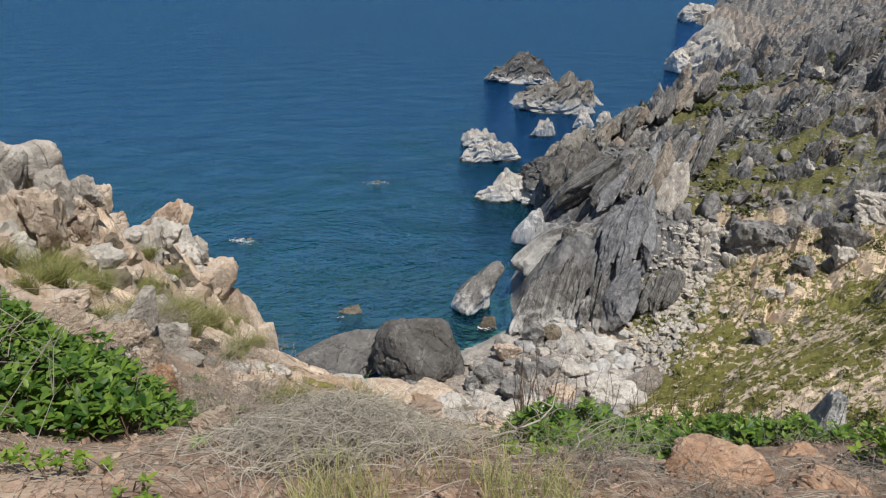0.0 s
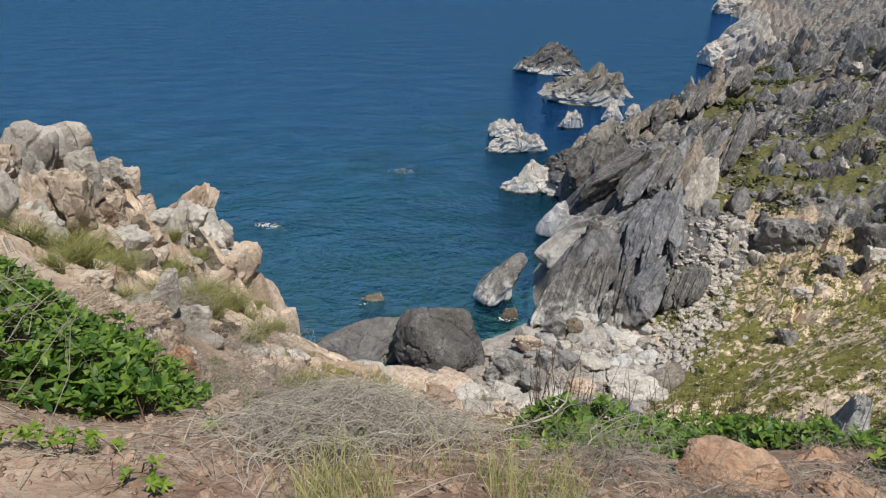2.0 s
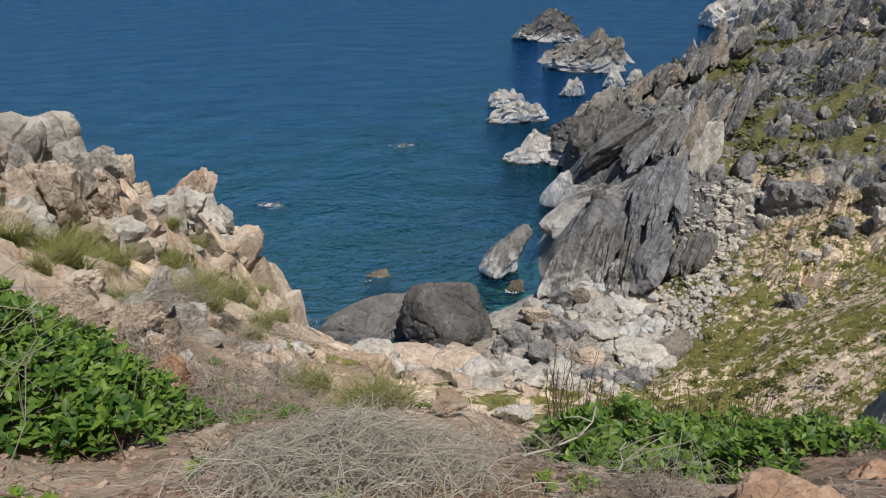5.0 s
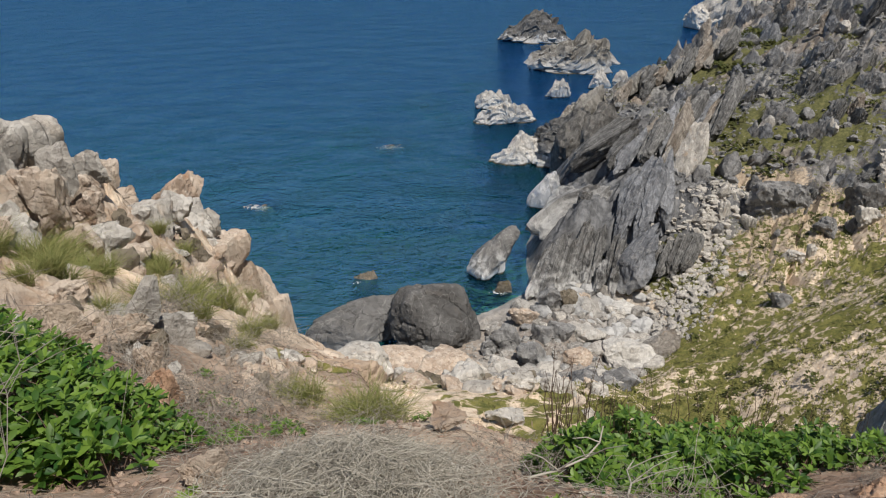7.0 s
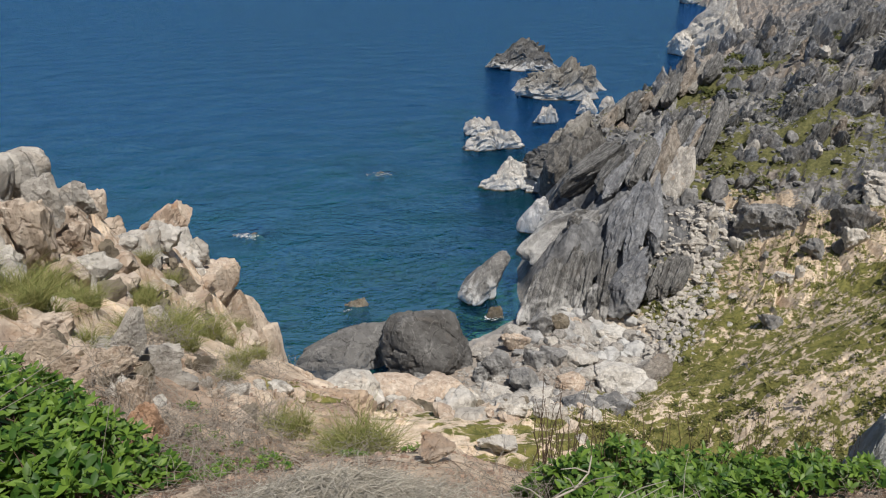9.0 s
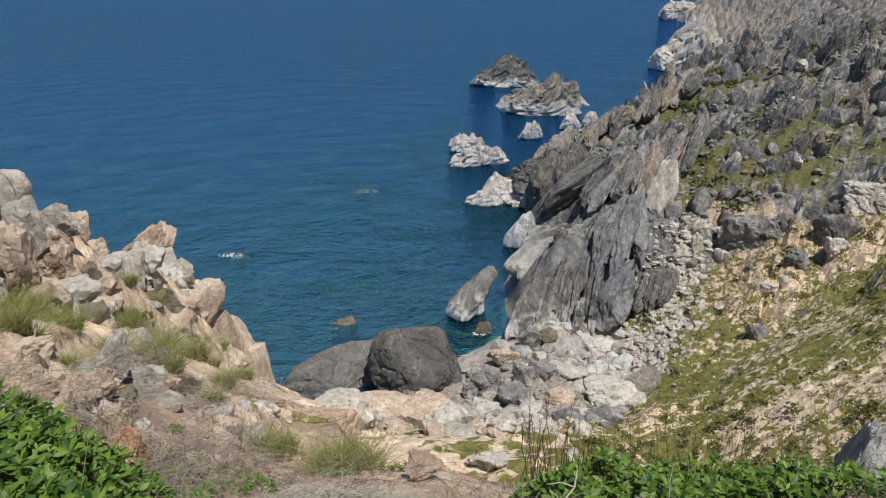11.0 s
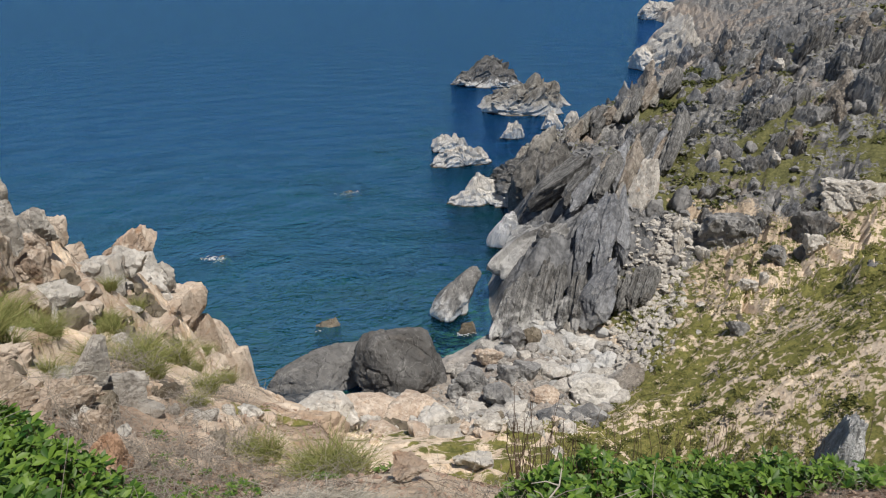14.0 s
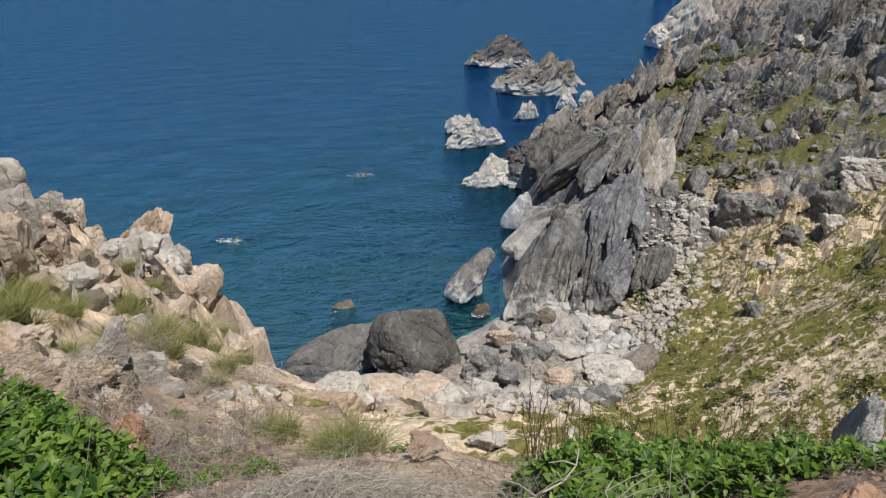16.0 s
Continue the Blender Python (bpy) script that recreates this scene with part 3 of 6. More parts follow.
def build_ground():
    fine = np.radians(np.linspace(-43, 45, 560))
    coarse = np.radians(np.concatenate([np.linspace(46, 316, 90)[1:]]))
    bearings = np.concatenate([fine, coarse])
    log_steps = lambda lo, hi, n: np.exp(np.linspace(math.log(lo), math.log(hi), n, endpoint=False))
    ranges = np.concatenate([[0.02, 0.4], log_steps(0.8, 4, 90), log_steps(4, 30, 250), log_steps(30, 60, 70), log_steps(60, 130, 180), log_steps(130, 330, 150), log_steps(330, 900, 50)])
    x, y = polar_grid(bearings, ranges)
    z, grass, sand, tan, dark, soil, relief = zones(x.ravel(), y.ravel())
    GRID.update(bearings=bearings, ranges=ranges, z=z.reshape(x.shape))
    faces = grid_faces(*x.shape)
    faces = faces[(z[faces] > -6.5).any(1)]
    used = np.zeros(len(z), bool)
    used[faces.ravel()] = True
    index = np.cumsum(used) - 1
    lean = np.clip(relief, -2.5, 3.5)                      # the layers lean inland
    me = mesh_from("ground", np.stack([x.ravel() + 0.5 * lean, y.ravel() + 0.3 * lean, z], 1)[used], index[faces])
    centre = np.hypot(x.ravel(), y.ravel())[faces].mean(1)
    rough = (centre > 6) & (grass[faces].mean(1) < 0.5)
    me.polygons.foreach_set("use_smooth", ~rough)
    for n, v in (("grass", grass), ("sand", sand), ("tan", tan), ("dark", dark), ("soil", soil)):
        weights(me, n, v[used])
    me.materials.append(ground_mat)
    return tagged(new("ground", me), "rocky coastal hillside with dry soil, sand and patchy grass", "ground", kind="structure")


ground = build_ground()


def ground_z(x, y):
    """Height of the ground, read off the grid that it was built on."""
    bearings, ranges, z = GRID["bearings"], GRID["ranges"], GRID["z"]
    b, r = math.atan2(x, y), math.hypot(x, y)
    if b < bearings[0]:
        b += 2 * math.pi
    i = min(max(int(np.searchsorted(bearings, b)) - 1, 0), len(bearings) - 2)
    j = min(max(int(np.searchsorted(ranges, r)) - 1, 0), len(ranges) - 2)
    u = (b - bearings[i]) / (bearings[i + 1] - bearings[i])
    v = min(1.0, max(0.0, (r - ranges[j]) / (ranges[j + 1] - ranges[j])))
    return float((z[j, i] * (1 - u) + z[j, i + 1] * u) * (1 - v) + (z[j + 1, i] * (1 - u) + z[j + 1, i + 1] * u) * v)


SUNKEN = [(-14.0, 90.4, 4.4, 0.2), (-16.2, 151.5, 6.0, 0.3), (-37.4, 117.0, 4.5, 0.3), (6.84, 86.5, 3.4, 0.3), (-24.7, 89.9, 3.6, 0.7), (-23.7, 84.4, 3.4, 0.8), (-15.4, 80.3, 4.0, 0.6), (-10.9, 99.8, 4.5, 1.2),
          (-6.0, 92.0, 3.0, 1.2), (-1.5, 97.0, 3.5, 1.4), (2.5, 84.0, 4.0, 0.6), (8.0, 96.0, 3.5, 1.0), (-9.0, 86.0, 3.0, 1.0)]


def build_sea():
    bearings = np.radians(np.concatenate([np.linspace(-46, 46, 250), np.linspace(46, 314, 30)[1:]]))
    ranges = np.concatenate([[1], np.exp(np.linspace(math.log(45), math.log(480), 260)), np.exp(np.linspace(math.log(490), math.log(4800), 40))])
    x, y = polar_grid(bearings, ranges)
    z = zones(x.ravel(), y.ravel())[0]
    depth = np.clip(-z, -2, 14) + 0.5 * fbm(x.ravel() / 9, y.ravel() / 9, 3, 131)
    for sx, sy, sr, top in SUNKEN:
        q = np.hypot(x.ravel() - sx, y.ravel() - sy) / sr
        depth = np.where(q < 1, np.minimum(depth, top + 3.2 * q ** 2 + 0.5 * noise2(x.ravel(), y.ravel(), 133)), depth)
    me = mesh_from("sea", np.stack([x.ravel(), y.ravel(), np.zeros(x.size)], 1), grid_faces(*x.shape))
    weights(me, "depth", np.clip(depth, 0, 20))
    me.materials.append(sea_mat)
    return tagged(new("water", me), "deep blue rippled sea, turquoise and clear near the rocks", "sea", kind="structure")


sea = build_sea()

# ---- stones ----
def unit_ball(level):
    bm = bmesh.new()
    bmesh.ops.create_icosphere(bm, subdivisions=level, radius=1.0)
    v = np.array([w.co[:] for w in bm.verts])
    f = np.array([[w.index for w in q.verts] for q in bm.faces])
    bm.free()
    return v, f


BALLS = {n: unit_ball(n) for n in (1, 2, 3, 4, 5)}


def stone_shape(seed, level, size, planes=15, sharp=16, rough=0.06, jag=0.0, broken=0.0, taper=0.0):
    """A stone as a ball cut by flat planes, roughened; it stands on z = 0 with the given width, depth and height."""
    rng = np.random.RandomState(seed)
    v, f = BALLS[level]
    n = rng.normal(size=(planes, 3))
    n /= np.linalg.norm(n, axis=1)[:, None]
    d = rng.uniform(0.62, 1.0, planes)
    n, d = np.vstack([n, [[0, 0, -1], [0, 0, 1]]]), np.append(d, [0.7, rng.uniform(0.6, 0.95)])
    r = (np.maximum(v @ n.T, 0.46) / d) ** sharp
    r = r.sum(1) ** (-1 / sharp)
    p = v * r[:, None]
    wob = 0.55 * noise3(p * 2.3 + seed, seed) + 0.3 * noise3(p * 5.1 + seed, seed + 1) + 0.15 * noise3(p * 11 + seed, seed + 2)
    ledge = np.abs(noise3(p * np.array([1.6, 1.6, 4.0]) + 3, seed + 3))
    p = p * (1 + rough * wob - rough * 1.4 * np.exp(-(ledge / 0.08) ** 2))[:, None]
    if jag:
        rid = 1 - 2 * np.abs(noise3(p * np.array([3.1, 2.4, 1.3]) + 9, seed + 5)) + 0.6 * (1 - 2 * np.abs(noise3(p * 6.5 + 4, seed + 6)))
        p = p * (1 + jag * rid * np.clip(p[:, 2] + 0.6, 0.1, 1))[:, None]
    if broken:
        turn = np.linalg.qr(rng.normal(size=(3, 3)))[0]
        for freq, amp in ((1.7, 1.0), (3.6, 0.55), (7.5, 0.25)):
            q = (p @ turn) * freq * np.array([1.0, 1.5, 0.8]) + 0.35 * np.stack([noise3(p * freq * 0.9 + k * 7, seed + 20 + k) for k in range(3)], 1) + seed
            i = np.floor(q)
            p = p * (1 + broken * amp * (hash01(i[:, 0], i[:, 1], i[:, 2], seed + 30) - 0.5))[:, None]
    if taper:
        up = np.clip((p[:, 2] + 0.7) / 1.5, 0, 1)
        p[:, :2] *= (1 - taper * up ** 1.3)[:, None]
    lo, hi = p.min(0), p.max(0)
    p = (p - (lo + hi) / 2) / (hi - lo)
    p[:, 2] += 0.5
    return p * np.array(size), f


def stone(name, shape, mat, matrix, label="", category="rock", group="", parent=None, smooth=True):
    me = mesh_from(name, *shape, smooth)
    me.materials.append(mat)
    ob = new(name, me)
    ob.matrix_world = matrix
    if parent:
        ob.parent = parent
        ob.matrix_parent_inverse = parent.matrix_world.inverted()
    return tagged(ob, label, category, group)


def sharp_edges(ob, angle=32):
    ob.data.set_sharp_from_angle(angle=radians(angle))
    return ob


COUNT = [0]


def slab_pose(x, y, z, up, out, length, width, thick):
    along = Vector(up).normalized()
    n = Vector(out)
    n = (n - along * n.dot(along)).normalized()
    side = n.cross(along)
    m = Matrix((along, side, n)).transposed().to_4x4()
    return Matrix.Translation((x, y, z)) @ m @ Matrix.Diagonal((length, width, thick, 1))


def boulder(x, y, z, w, d, h, turn, lean, mat, label, sharp=28, broken=0.24, taper=0.0, planes=13, back=0):
    COUNT[0] += 1
    shape = stone_shape(500 + COUNT[0], 5 if (w > 8 or y < 7) else (4 if w > 2 or y < 26 else 3), (w, d, h), planes, sharp, 0.05, 0.0, broken, taper)
    face = -math.degrees(math.atan2(x, y))
    return sharp_edges(stone("boulder", shape, mat, pose(x, y, z, -back, lean, face + turn % 24 - 12), label, "boulder"), 24)


def sea_rock(x, y, z, w, d, h, turn, lean, mat, label, broken=0.22, taper=0.55, sharp=14):
    COUNT[0] += 1
    shape = stone_shape(700 + COUNT[0], 5 if w > 12 else (4 if w > 3 else 3), (w, d, h), 11, sharp, 0.07, 0.05 if y > 150 else 0.0, broken, taper)
    face = -math.degrees(math.atan2(x, y))
    return sharp_edges(stone("sea_rock", shape, mat, pose(x, y, z, 0, lean, face + turn % 40 - 20), label, "rock"), 24)


def crag(x, y, z, w, d, h, turn, lean, mat, label):
    COUNT[0] += 1
    shape = stone_shape(900 + COUNT[0], 5, (w, d, h), 16, 16, 0.08, 0.05, 0.3, 0.35)
    face = -math.degrees(math.atan2(x, y))
    return sharp_edges(stone("crag", shape, mat, pose(x, y, z, 0, lean, face), label, "rock"), 24)


def islet(x, y, w, d, h, peaks, mat, label, seed, taper=0.3, jag=0.05, rugged=0.22):
    """A craggy islet; peaks gives its height along its width."""
    v, f = stone_shape(seed, 5, (1, 1, 1), 16, 14, 0.09, jag, 0.30, taper)
    v = v.copy()
    v[:, 2] *= np.interp(v[:, 0], np.linspace(-0.5, 0.5, len(peaks)), peaks) * (1 + rugged * noise3(v * np.array([9.0, 5.0, 2.0]), seed))
    v = v * np.array([w, d, h + 3.0])
    return sharp_edges(stone("islet", (v, f), mat, pose(x, y, -3.0, 0, 0, -math.degrees(math.atan2(x, y))), label, "islet"), 24)


islet(30.5, 274.5, 30, 16, 12.5, (0.45, 0.62, 0.80, 1.0, 1.0, 0.7), dark_rock, "jagged dark islet with a bleached foot in the sea", 751)
islet(38.0, 226.0, 32, 15, 13.0, (0.5, 0.62, 0.70, 0.85, 1.15, 0.75), islet_rock, "long grey islet rising to a sharp dark peak", 752)
islet(29.1, 193.5, 7.8, 5, 5.6, (0.7, 0.9, 1.0, 0.8), pale_rock, "small pale craggy islet in the sea", 753)
islet(11.6, 169.5, 19, 8, 5.6, (0.5, 0.7, 0.95, 0.85, 1.0, 0.6), pale_rock, "pale sloping craggy islet in the sea", 754)
islet(10.2, 182.5, 11, 6, 5.0, (0.7, 1.0, 0.9, 0.6), pale_rock, "pale craggy islet behind a longer one", 755)
islet(11.2, 140.0, 10.5, 6.5, 4.6, (0.6, 0.75, 1.0, 0.8), pale_rock, "bleached rounded rock at the foot of the crag", 757, 0.2, 0.0, 0.08)
islet(15.6, 142.0, 10.5, 7, 6.6, (0.7, 1.0, 0.9, 0.8), pale_rock, "bleached blocky rock at the foot of the crag", 758, 0.25, 0.0, 0.08)
islet(20.4, 138.6, 9.0, 6, 6.0, (0.6, 0.8, 1.0, 1.0), tongue_rock, "grey rock with white salt crust at the waterline", 759, 0.25, 0.0, 0.08)
stone("boulder", stone_shape(764, 5, (7.8, 5.0, 10.6), 16, 11, 0.05, 0.0, 0.10, 0.12), lean_rock,
      slab_pose(5.2, 93.8, 1.4, (0.62, 0.38, 0.68), (-0.35, -0.85, 0.1), 1, 1, 1) @ pose(0, 0, 0, 0, 90, 0) @ Matrix.Translation((0, 0, -4.2)), "leaning grey boulder with a white bleached side in the water", "boulder")
sharp_edges(stone("boulder", stone_shape(742, 5, (12.2, 8.0, 9.6), 16, 9, 0.06, 0.0, 0.10, 0.22), boulder_rock, pose(-2.9, 71.5, 0.0, 0, 0, 8), "huge rounded dark grey boulder with pale veins", "boulder"), 24)
sharp_edges(stone("boulder", stone_shape(743, 5, (15.5, 8.0, 6.0), 9, 30, 0.05, 0.0, 0.10, 0.62), boulder_rock, pose(-13.2, 74.5, -1.6, 0, -4, 12), "big dark grey boulder with a sloping top at the water edge", "boulder"), 24)
sea_rock(-14.0, 90.4, -2.8, 6.8, 3.8, 3.8, 251, -12, brown_rock, "low brown weedy rock awash in the sea", 0.3, 0.55)
sea_rock(-16.2, 151.5, -2.9, 7.0, 4.2, 3.2, 298, 0, brown_rock, "low rock awash with breaking foam", 0.3, 0.85)
sea_rock(-37.4, 117.0, -2.2, 4.6, 3.0, 2.55, 345, 8, brown_rock, "low rock awash with white foam", 0.3, 0.85)
sea_rock(6.28, 91.90, -0.48, 2.60, 1.56, 3.17, 157, 0, pale_rock, "small white rock beside the leaning boulder")
sea_rock(15.79, 116.87, -1.32, 6.69, 3.35, 8.63, 10, 18, white_rock, "smooth white bleached wedge of rock at the waterline", 0.14, 0.3, 16)
sea_rock(6.84, 86.47, -0.89, 2.91, 1.75, 2.54, 32, 0, brown_rock, "low yellowish weedy rock at the water edge")
sea_rock(-24.71, 89.93, -2.58, 4.41, 2.65, 2.50, 79, 0, brown_rock, "brown rock lying under clear water")
sea_rock(-23.70, 84.44, -2.21, 3.80, 2.28, 1.34, 126, 0, brown_rock, "brown rock lying under clear shallow water")
sea_rock(-15.45, 80.30, -2.01, 5.19, 3.12, 2.70, 173, 0, brown_rock, "dark rock lying under shallow water")
sea_rock(-10.94, 99.80, -2.70, 5.59, 3.35, 1.98, 220, 0, brown_rock, "dim rock lying under the water")
sea_rock(42.48, 201.46, -1.08, 6.58, 3.95, 7.08, 267, 0, pale_rock, "pale blocky rock at the end of the ridge")
sea_rock(49.56, 204.17, -0.92, 5.83, 3.50, 6.03, 314, 0, pale_rock, "pale blocky rock beside the ridge")
sea_rock(57.62, 205.42, -1.08, 9.81, 5.89, 7.10, 1, 0, slab_rock, "grey blocky rock at the foot of the ridge")
sea_rock(70.78, 220.63, -1.11, 8.69, 5.22, 7.30, 48, 0, slab_rock, "grey blocky rock below the ridge")
sea_rock(112.10, 298.35, -4.45, 34.40, 17.20, 29.14, 95, 16, pale_rock, "pale grey far headland rock rising from the sea", 0.24, 0.6, 18)
sea_rock(103.68, 296.52, -1.79, 16.47, 9.88, 11.74, 142, 0, pale_rock, "bleached foot of the far headland")
sea_rock(178.84, 494.54, -2.26, 32.01, 19.21, 14.84, 189, 0, pale_rock, "pale low far point of rock in the sea")
sea_rock(213.26, 518.98, -3.43, 36.37, 21.82, 22.46, 236, 0, slab_rock, "grey far rocky point in the sea")
crag(26.99, 140.33, -1.09, 22.35, 12.29, 13.67, 25, 0, dark_rock, "dark layered crag of the headland above the sea")
boulder(-11.35, 79.83, -4.16, 3.06, 1.84, 2.85, 111, 0, pale_rock, "small pale rock behind the dark boulder")
boulder(-4.54, 43.52, 18.87, 5.21, 3.65, 1.84, 5, 0, tan_rock, "big pinkish tan boulder at the foot of the slope", 12, 0.08, 0.15, 9)
boulder(-0.85, 42.67, 19.86, 4.97, 3.98, 1.76, 18, 0, tan_rock, "big split pinkish boulder at the foot of the slope", 14, 0.12, 0.15, 9)
boulder(1.35, 45.05, 17.05, 2.77, 2.49, 1.20, 252, 6, pale_rock, "flat white slab leaning on the beach", 28, 0.07, 0.1, 7)
boulder(14.65, 77.48, 2.28, 3.20, 1.92, 3.14, 299, 0, brown_rock, "brown rounded boulder on the beach")
boulder(18.05, 82.08, -0.51, 2.92, 1.75, 2.69, 346, 0, tan_rock, "brown blocky boulder on the beach")
boulder(12.17, 77.79, 2.15, 3.58, 2.15, 4.09, 33, 15, slab_rock, "grey boulder at the foot of the cliff")
boulder(17.29, 86.11, -0.48, 6.16, 3.69, 2.84, 80, 0, slab_rock, "dark flat slab at the foot of the cliff")
boulder(8.65, 74.27, 2.33, 4.25, 2.55, 2.46, 127, 0, tan_rock, "yellowish weathered boulder beside the shallows")
boulder(5.90, 67.56, 2.94, 4.10, 2.46, 3.66, 174, 0, slab_rock, "grey angular boulder on the beach")
boulder(3.78, 66.92, 2.72, 2.19, 1.31, 2.40, 221, 0, slab_rock, "round grey boulder beside the huge one")
boulder(10.46, 68.66, 3.31, 3.06, 1.83, 2.71, 268, 0, slab_rock, "dark grey angular boulder on the beach")
boulder(0.75, 37.70, 22.92, 2.51, 1.51, 1.43, 315, 0, pale_rock, "pale grey block with a flat top")
boulder(4.99, 62.54, 3.94, 3.76, 2.25, 1.53, 2, 0, pale_rock, "flat pale grey block of stone")
boulder(8.49, 65.35, 3.13, 3.49, 2.10, 1.98, 49, 0, pale_rock, "flat pale grey block of stone")
boulder(-3.45, 66.87, 2.04, 4.37, 2.62, 1.55, 96, 0, dark_rock, "dark angular boulder in the shade of the huge one")
boulder(-6.81, 66.13, 1.79, 3.14, 1.89, 1.77, 143, 0, dark_rock, "dark angular boulder near the water")
boulder(-0.23, 65.77, 2.24, 2.17, 1.30, 2.18, 190, 0, slab_rock, "grey angular boulder on the beach")
boulder(23.42, 80.54, -0.32, 5.00, 3.00, 1.91, 237, 0, pale_rock, "pale grey block with a dark underside")
sharp_edges(stone("boulder", stone_shape(744, 4, (7.6, 3.4, 3.4), 9, 30, 0.05, 0.0, 0.12, 0.2), streaked_rock, slab_pose(25.2, 67.6, 2.6, (0.80, 0.50, 0.30), (-0.4, -0.5, 0.75), 1, 1, 1) @ Matrix.Translation((0, 0, -1.2)), "reddish grey slab leaning on the slope", "boulder"), 24)
boulder(19.52, 64.80, 2.92, 4.77, 2.86, 2.95, 331, 0, pale_rock, "big pale flat rock on the beach")
boulder(4.48, 24.08, 33.18, 1.54, 0.92, 0.90, 18, 0, pale_rock, "pale rough boulder above the beach")
boulder(2.69, 24.28, 33.32, 1.54, 0.92, 0.82, 65, 0, pale_rock, "pale rough boulder above the beach")
boulder(0.57, 28.39, 30.26, 1.90, 1.52, 1.12, 112, -11, pale_rock, "big pale grey smooth block on the beach", 18, 0.06, 0.1, 7)
boulder(4.77, 59.31, 5.98, 3.91, 3.13, 1.82, 159, 3, pale_rock, "big pale flat block on the beach", 24, 0.08, 0.1, 8)
boulder(8.91, 64.44, 2.74, 3.58, 2.86, 3.41, 206, -6, slab_rock, "big grey angular block on the beach", 30, 0.10, 0.1, 9)
boulder(4.73, 25.62, 31.85, 1.89, 1.51, 0.67, 253, 8, pale_rock, "pale flat slab at the top of the beach", 18, 0.06, 0.1, 7)
boulder(20.33, 65.34, 3.05, 6.51, 5.21, 2.30, 300, -1, pale_rock, "broad pale smooth slab at the slope foot", 24, 0.08, 0.1, 8)
boulder(14.25, 64.73, 3.73, 3.74, 2.99, 1.32, 347, -10, tan_rock, "tan cracked block on the beach", 30, 0.10, 0.1, 9)
boulder(5.22, 68.12, 2.90, 4.10, 3.28, 1.45, 34, 4, slab_rock, "grey round block on the beach", 18, 0.06, 0.1, 7)
boulder(15.99, 69.28, 3.30, 3.92, 3.14, 1.86, 81, -5, pale_rock, "pale block on the beach", 24, 0.08, 0.1, 8)
boulder(12.47, 68.89, 3.87, 3.46, 2.76, 2.27, 128, 9, slab_rock, "grey block on the beach", 30, 0.10, 0.1, 9)
boulder(2.64, 25.54, 31.98, 1.61, 1.28, 0.57, 175, 0, tan_rock, "tan flat block at the top of the beach", 18, 0.06, 0.1, 7)
boulder(1.12, 25.67, 31.64, 1.99, 1.59, 0.70, 222, -9, pale_rock, "smooth white leaning slab on the beach", 24, 0.08, 0.1, 8)
boulder(37.89, 67.73, 9.30, 3.48, 2.09, 2.12, 269, 0, slab_rock, "dark grey pointed stone on the grassy slope")
boulder(42.97, 76.58, 10.46, 2.94, 1.76, 1.77, 316, 0, pale_rock, "white stone on the grassy slope")
boulder(45.30, 76.92, 10.49, 1.29, 0.78, 2.48, 3, 0, pale_rock, "small pale stone on the grassy slope")
boulder(34.56, 97.73, 12.93, 4.49, 2.25, 9.71, 25, 8, pale_rock, "tall upright grey slab with a shaded side", 28, 0.2, 0.3, 9, 25)
boulder(45.23, 87.70, 10.86, 8.45, 5.07, 6.16, -10, 0, slab_rock, "big grey craggy outcrop above the talus")
boulder(41.07, 86.35, 9.49, 2.40, 1.44, 3.04, 144, 0, pale_rock, "pale block on the slope")
boulder(38.07, 87.99, 10.13, 2.06, 1.23, 3.82, 191, 0, pale_rock, "pale upright stone on the slope")
boulder(52.61, 78.87, 14.16, 3.17, 1.90, 2.99, 238, 0, pale_rock, "white block on the slope")
boulder(48.39, 80.66, 11.79, 4.17, 2.50, 3.17, 285, 20, slab_rock, "grey outcrop on the slope")
boulder(60.96, 84.83, 16.42, 10.40, 6.24, 5.87, 15, 0, pale_rock, "pale craggy outcrop on the slope")
boulder(54.46, 83.01, 13.75, 6.01, 3.60, 5.39, 19, 0, slab_rock, "grey craggy outcrop on the slope")
boulder(35.43, 88.11, 9.66, 3.40, 2.04, 2.53, 66, 0, pale_rock, "pale block in the talus")
boulder(33.36, 101.32, 12.94, 2.23, 0.89, 4.52, 113, 0, pale_rock, "white pointed quartz slab in the cliff", 28, 0.1, 0.6)
boulder(41.18, 110.61, 15.45, 1.82, 0.73, 2.88, 160, 0, pale_rock, "small white quartz block in the cliff")
sharp_edges(stone("boulder", stone_shape(745, 5, (0.50, 0.34, 1.28), 9, 18, 0.08, 0.02, 0.14, 0.62), lichen_rock, pose(3.52, 4.98, 48.30, -6, 7, -35), "upright weathered grey rock standing in the bushes", "boulder"), 24)
sharp_edges(stone("boulder", stone_shape(746, 4, (0.26, 0.22, 0.72), 9, 18, 0.10, 0.04, 0.28, 0.45), tan_rock, pose(3.20, 4.98, 48.28, 0, 4, -30), "brown crumbling rock beside the grey one", "boulder"), 24)
sharp_edges(stone("boulder", stone_shape(748, 5, (0.52, 0.34, 0.26), 12, 12, 0.08, 0.02, 0.12, 0.2), orange_rock, pose(1.24, 2.28, 51.02, 0, -10, -20), "low crumbling orange rock in the soil", "boulder"), 24)
sharp_edges(stone("boulder", stone_shape(749, 5, (0.46, 0.36, 0.34), 8, 20, 0.07, 0.02, 0.14, 0.3), orange_rock, pose(2.08, 3.05, 50.26, 0, 18, -30), "split orange rock with a grey top among leaves", "boulder"), 24)
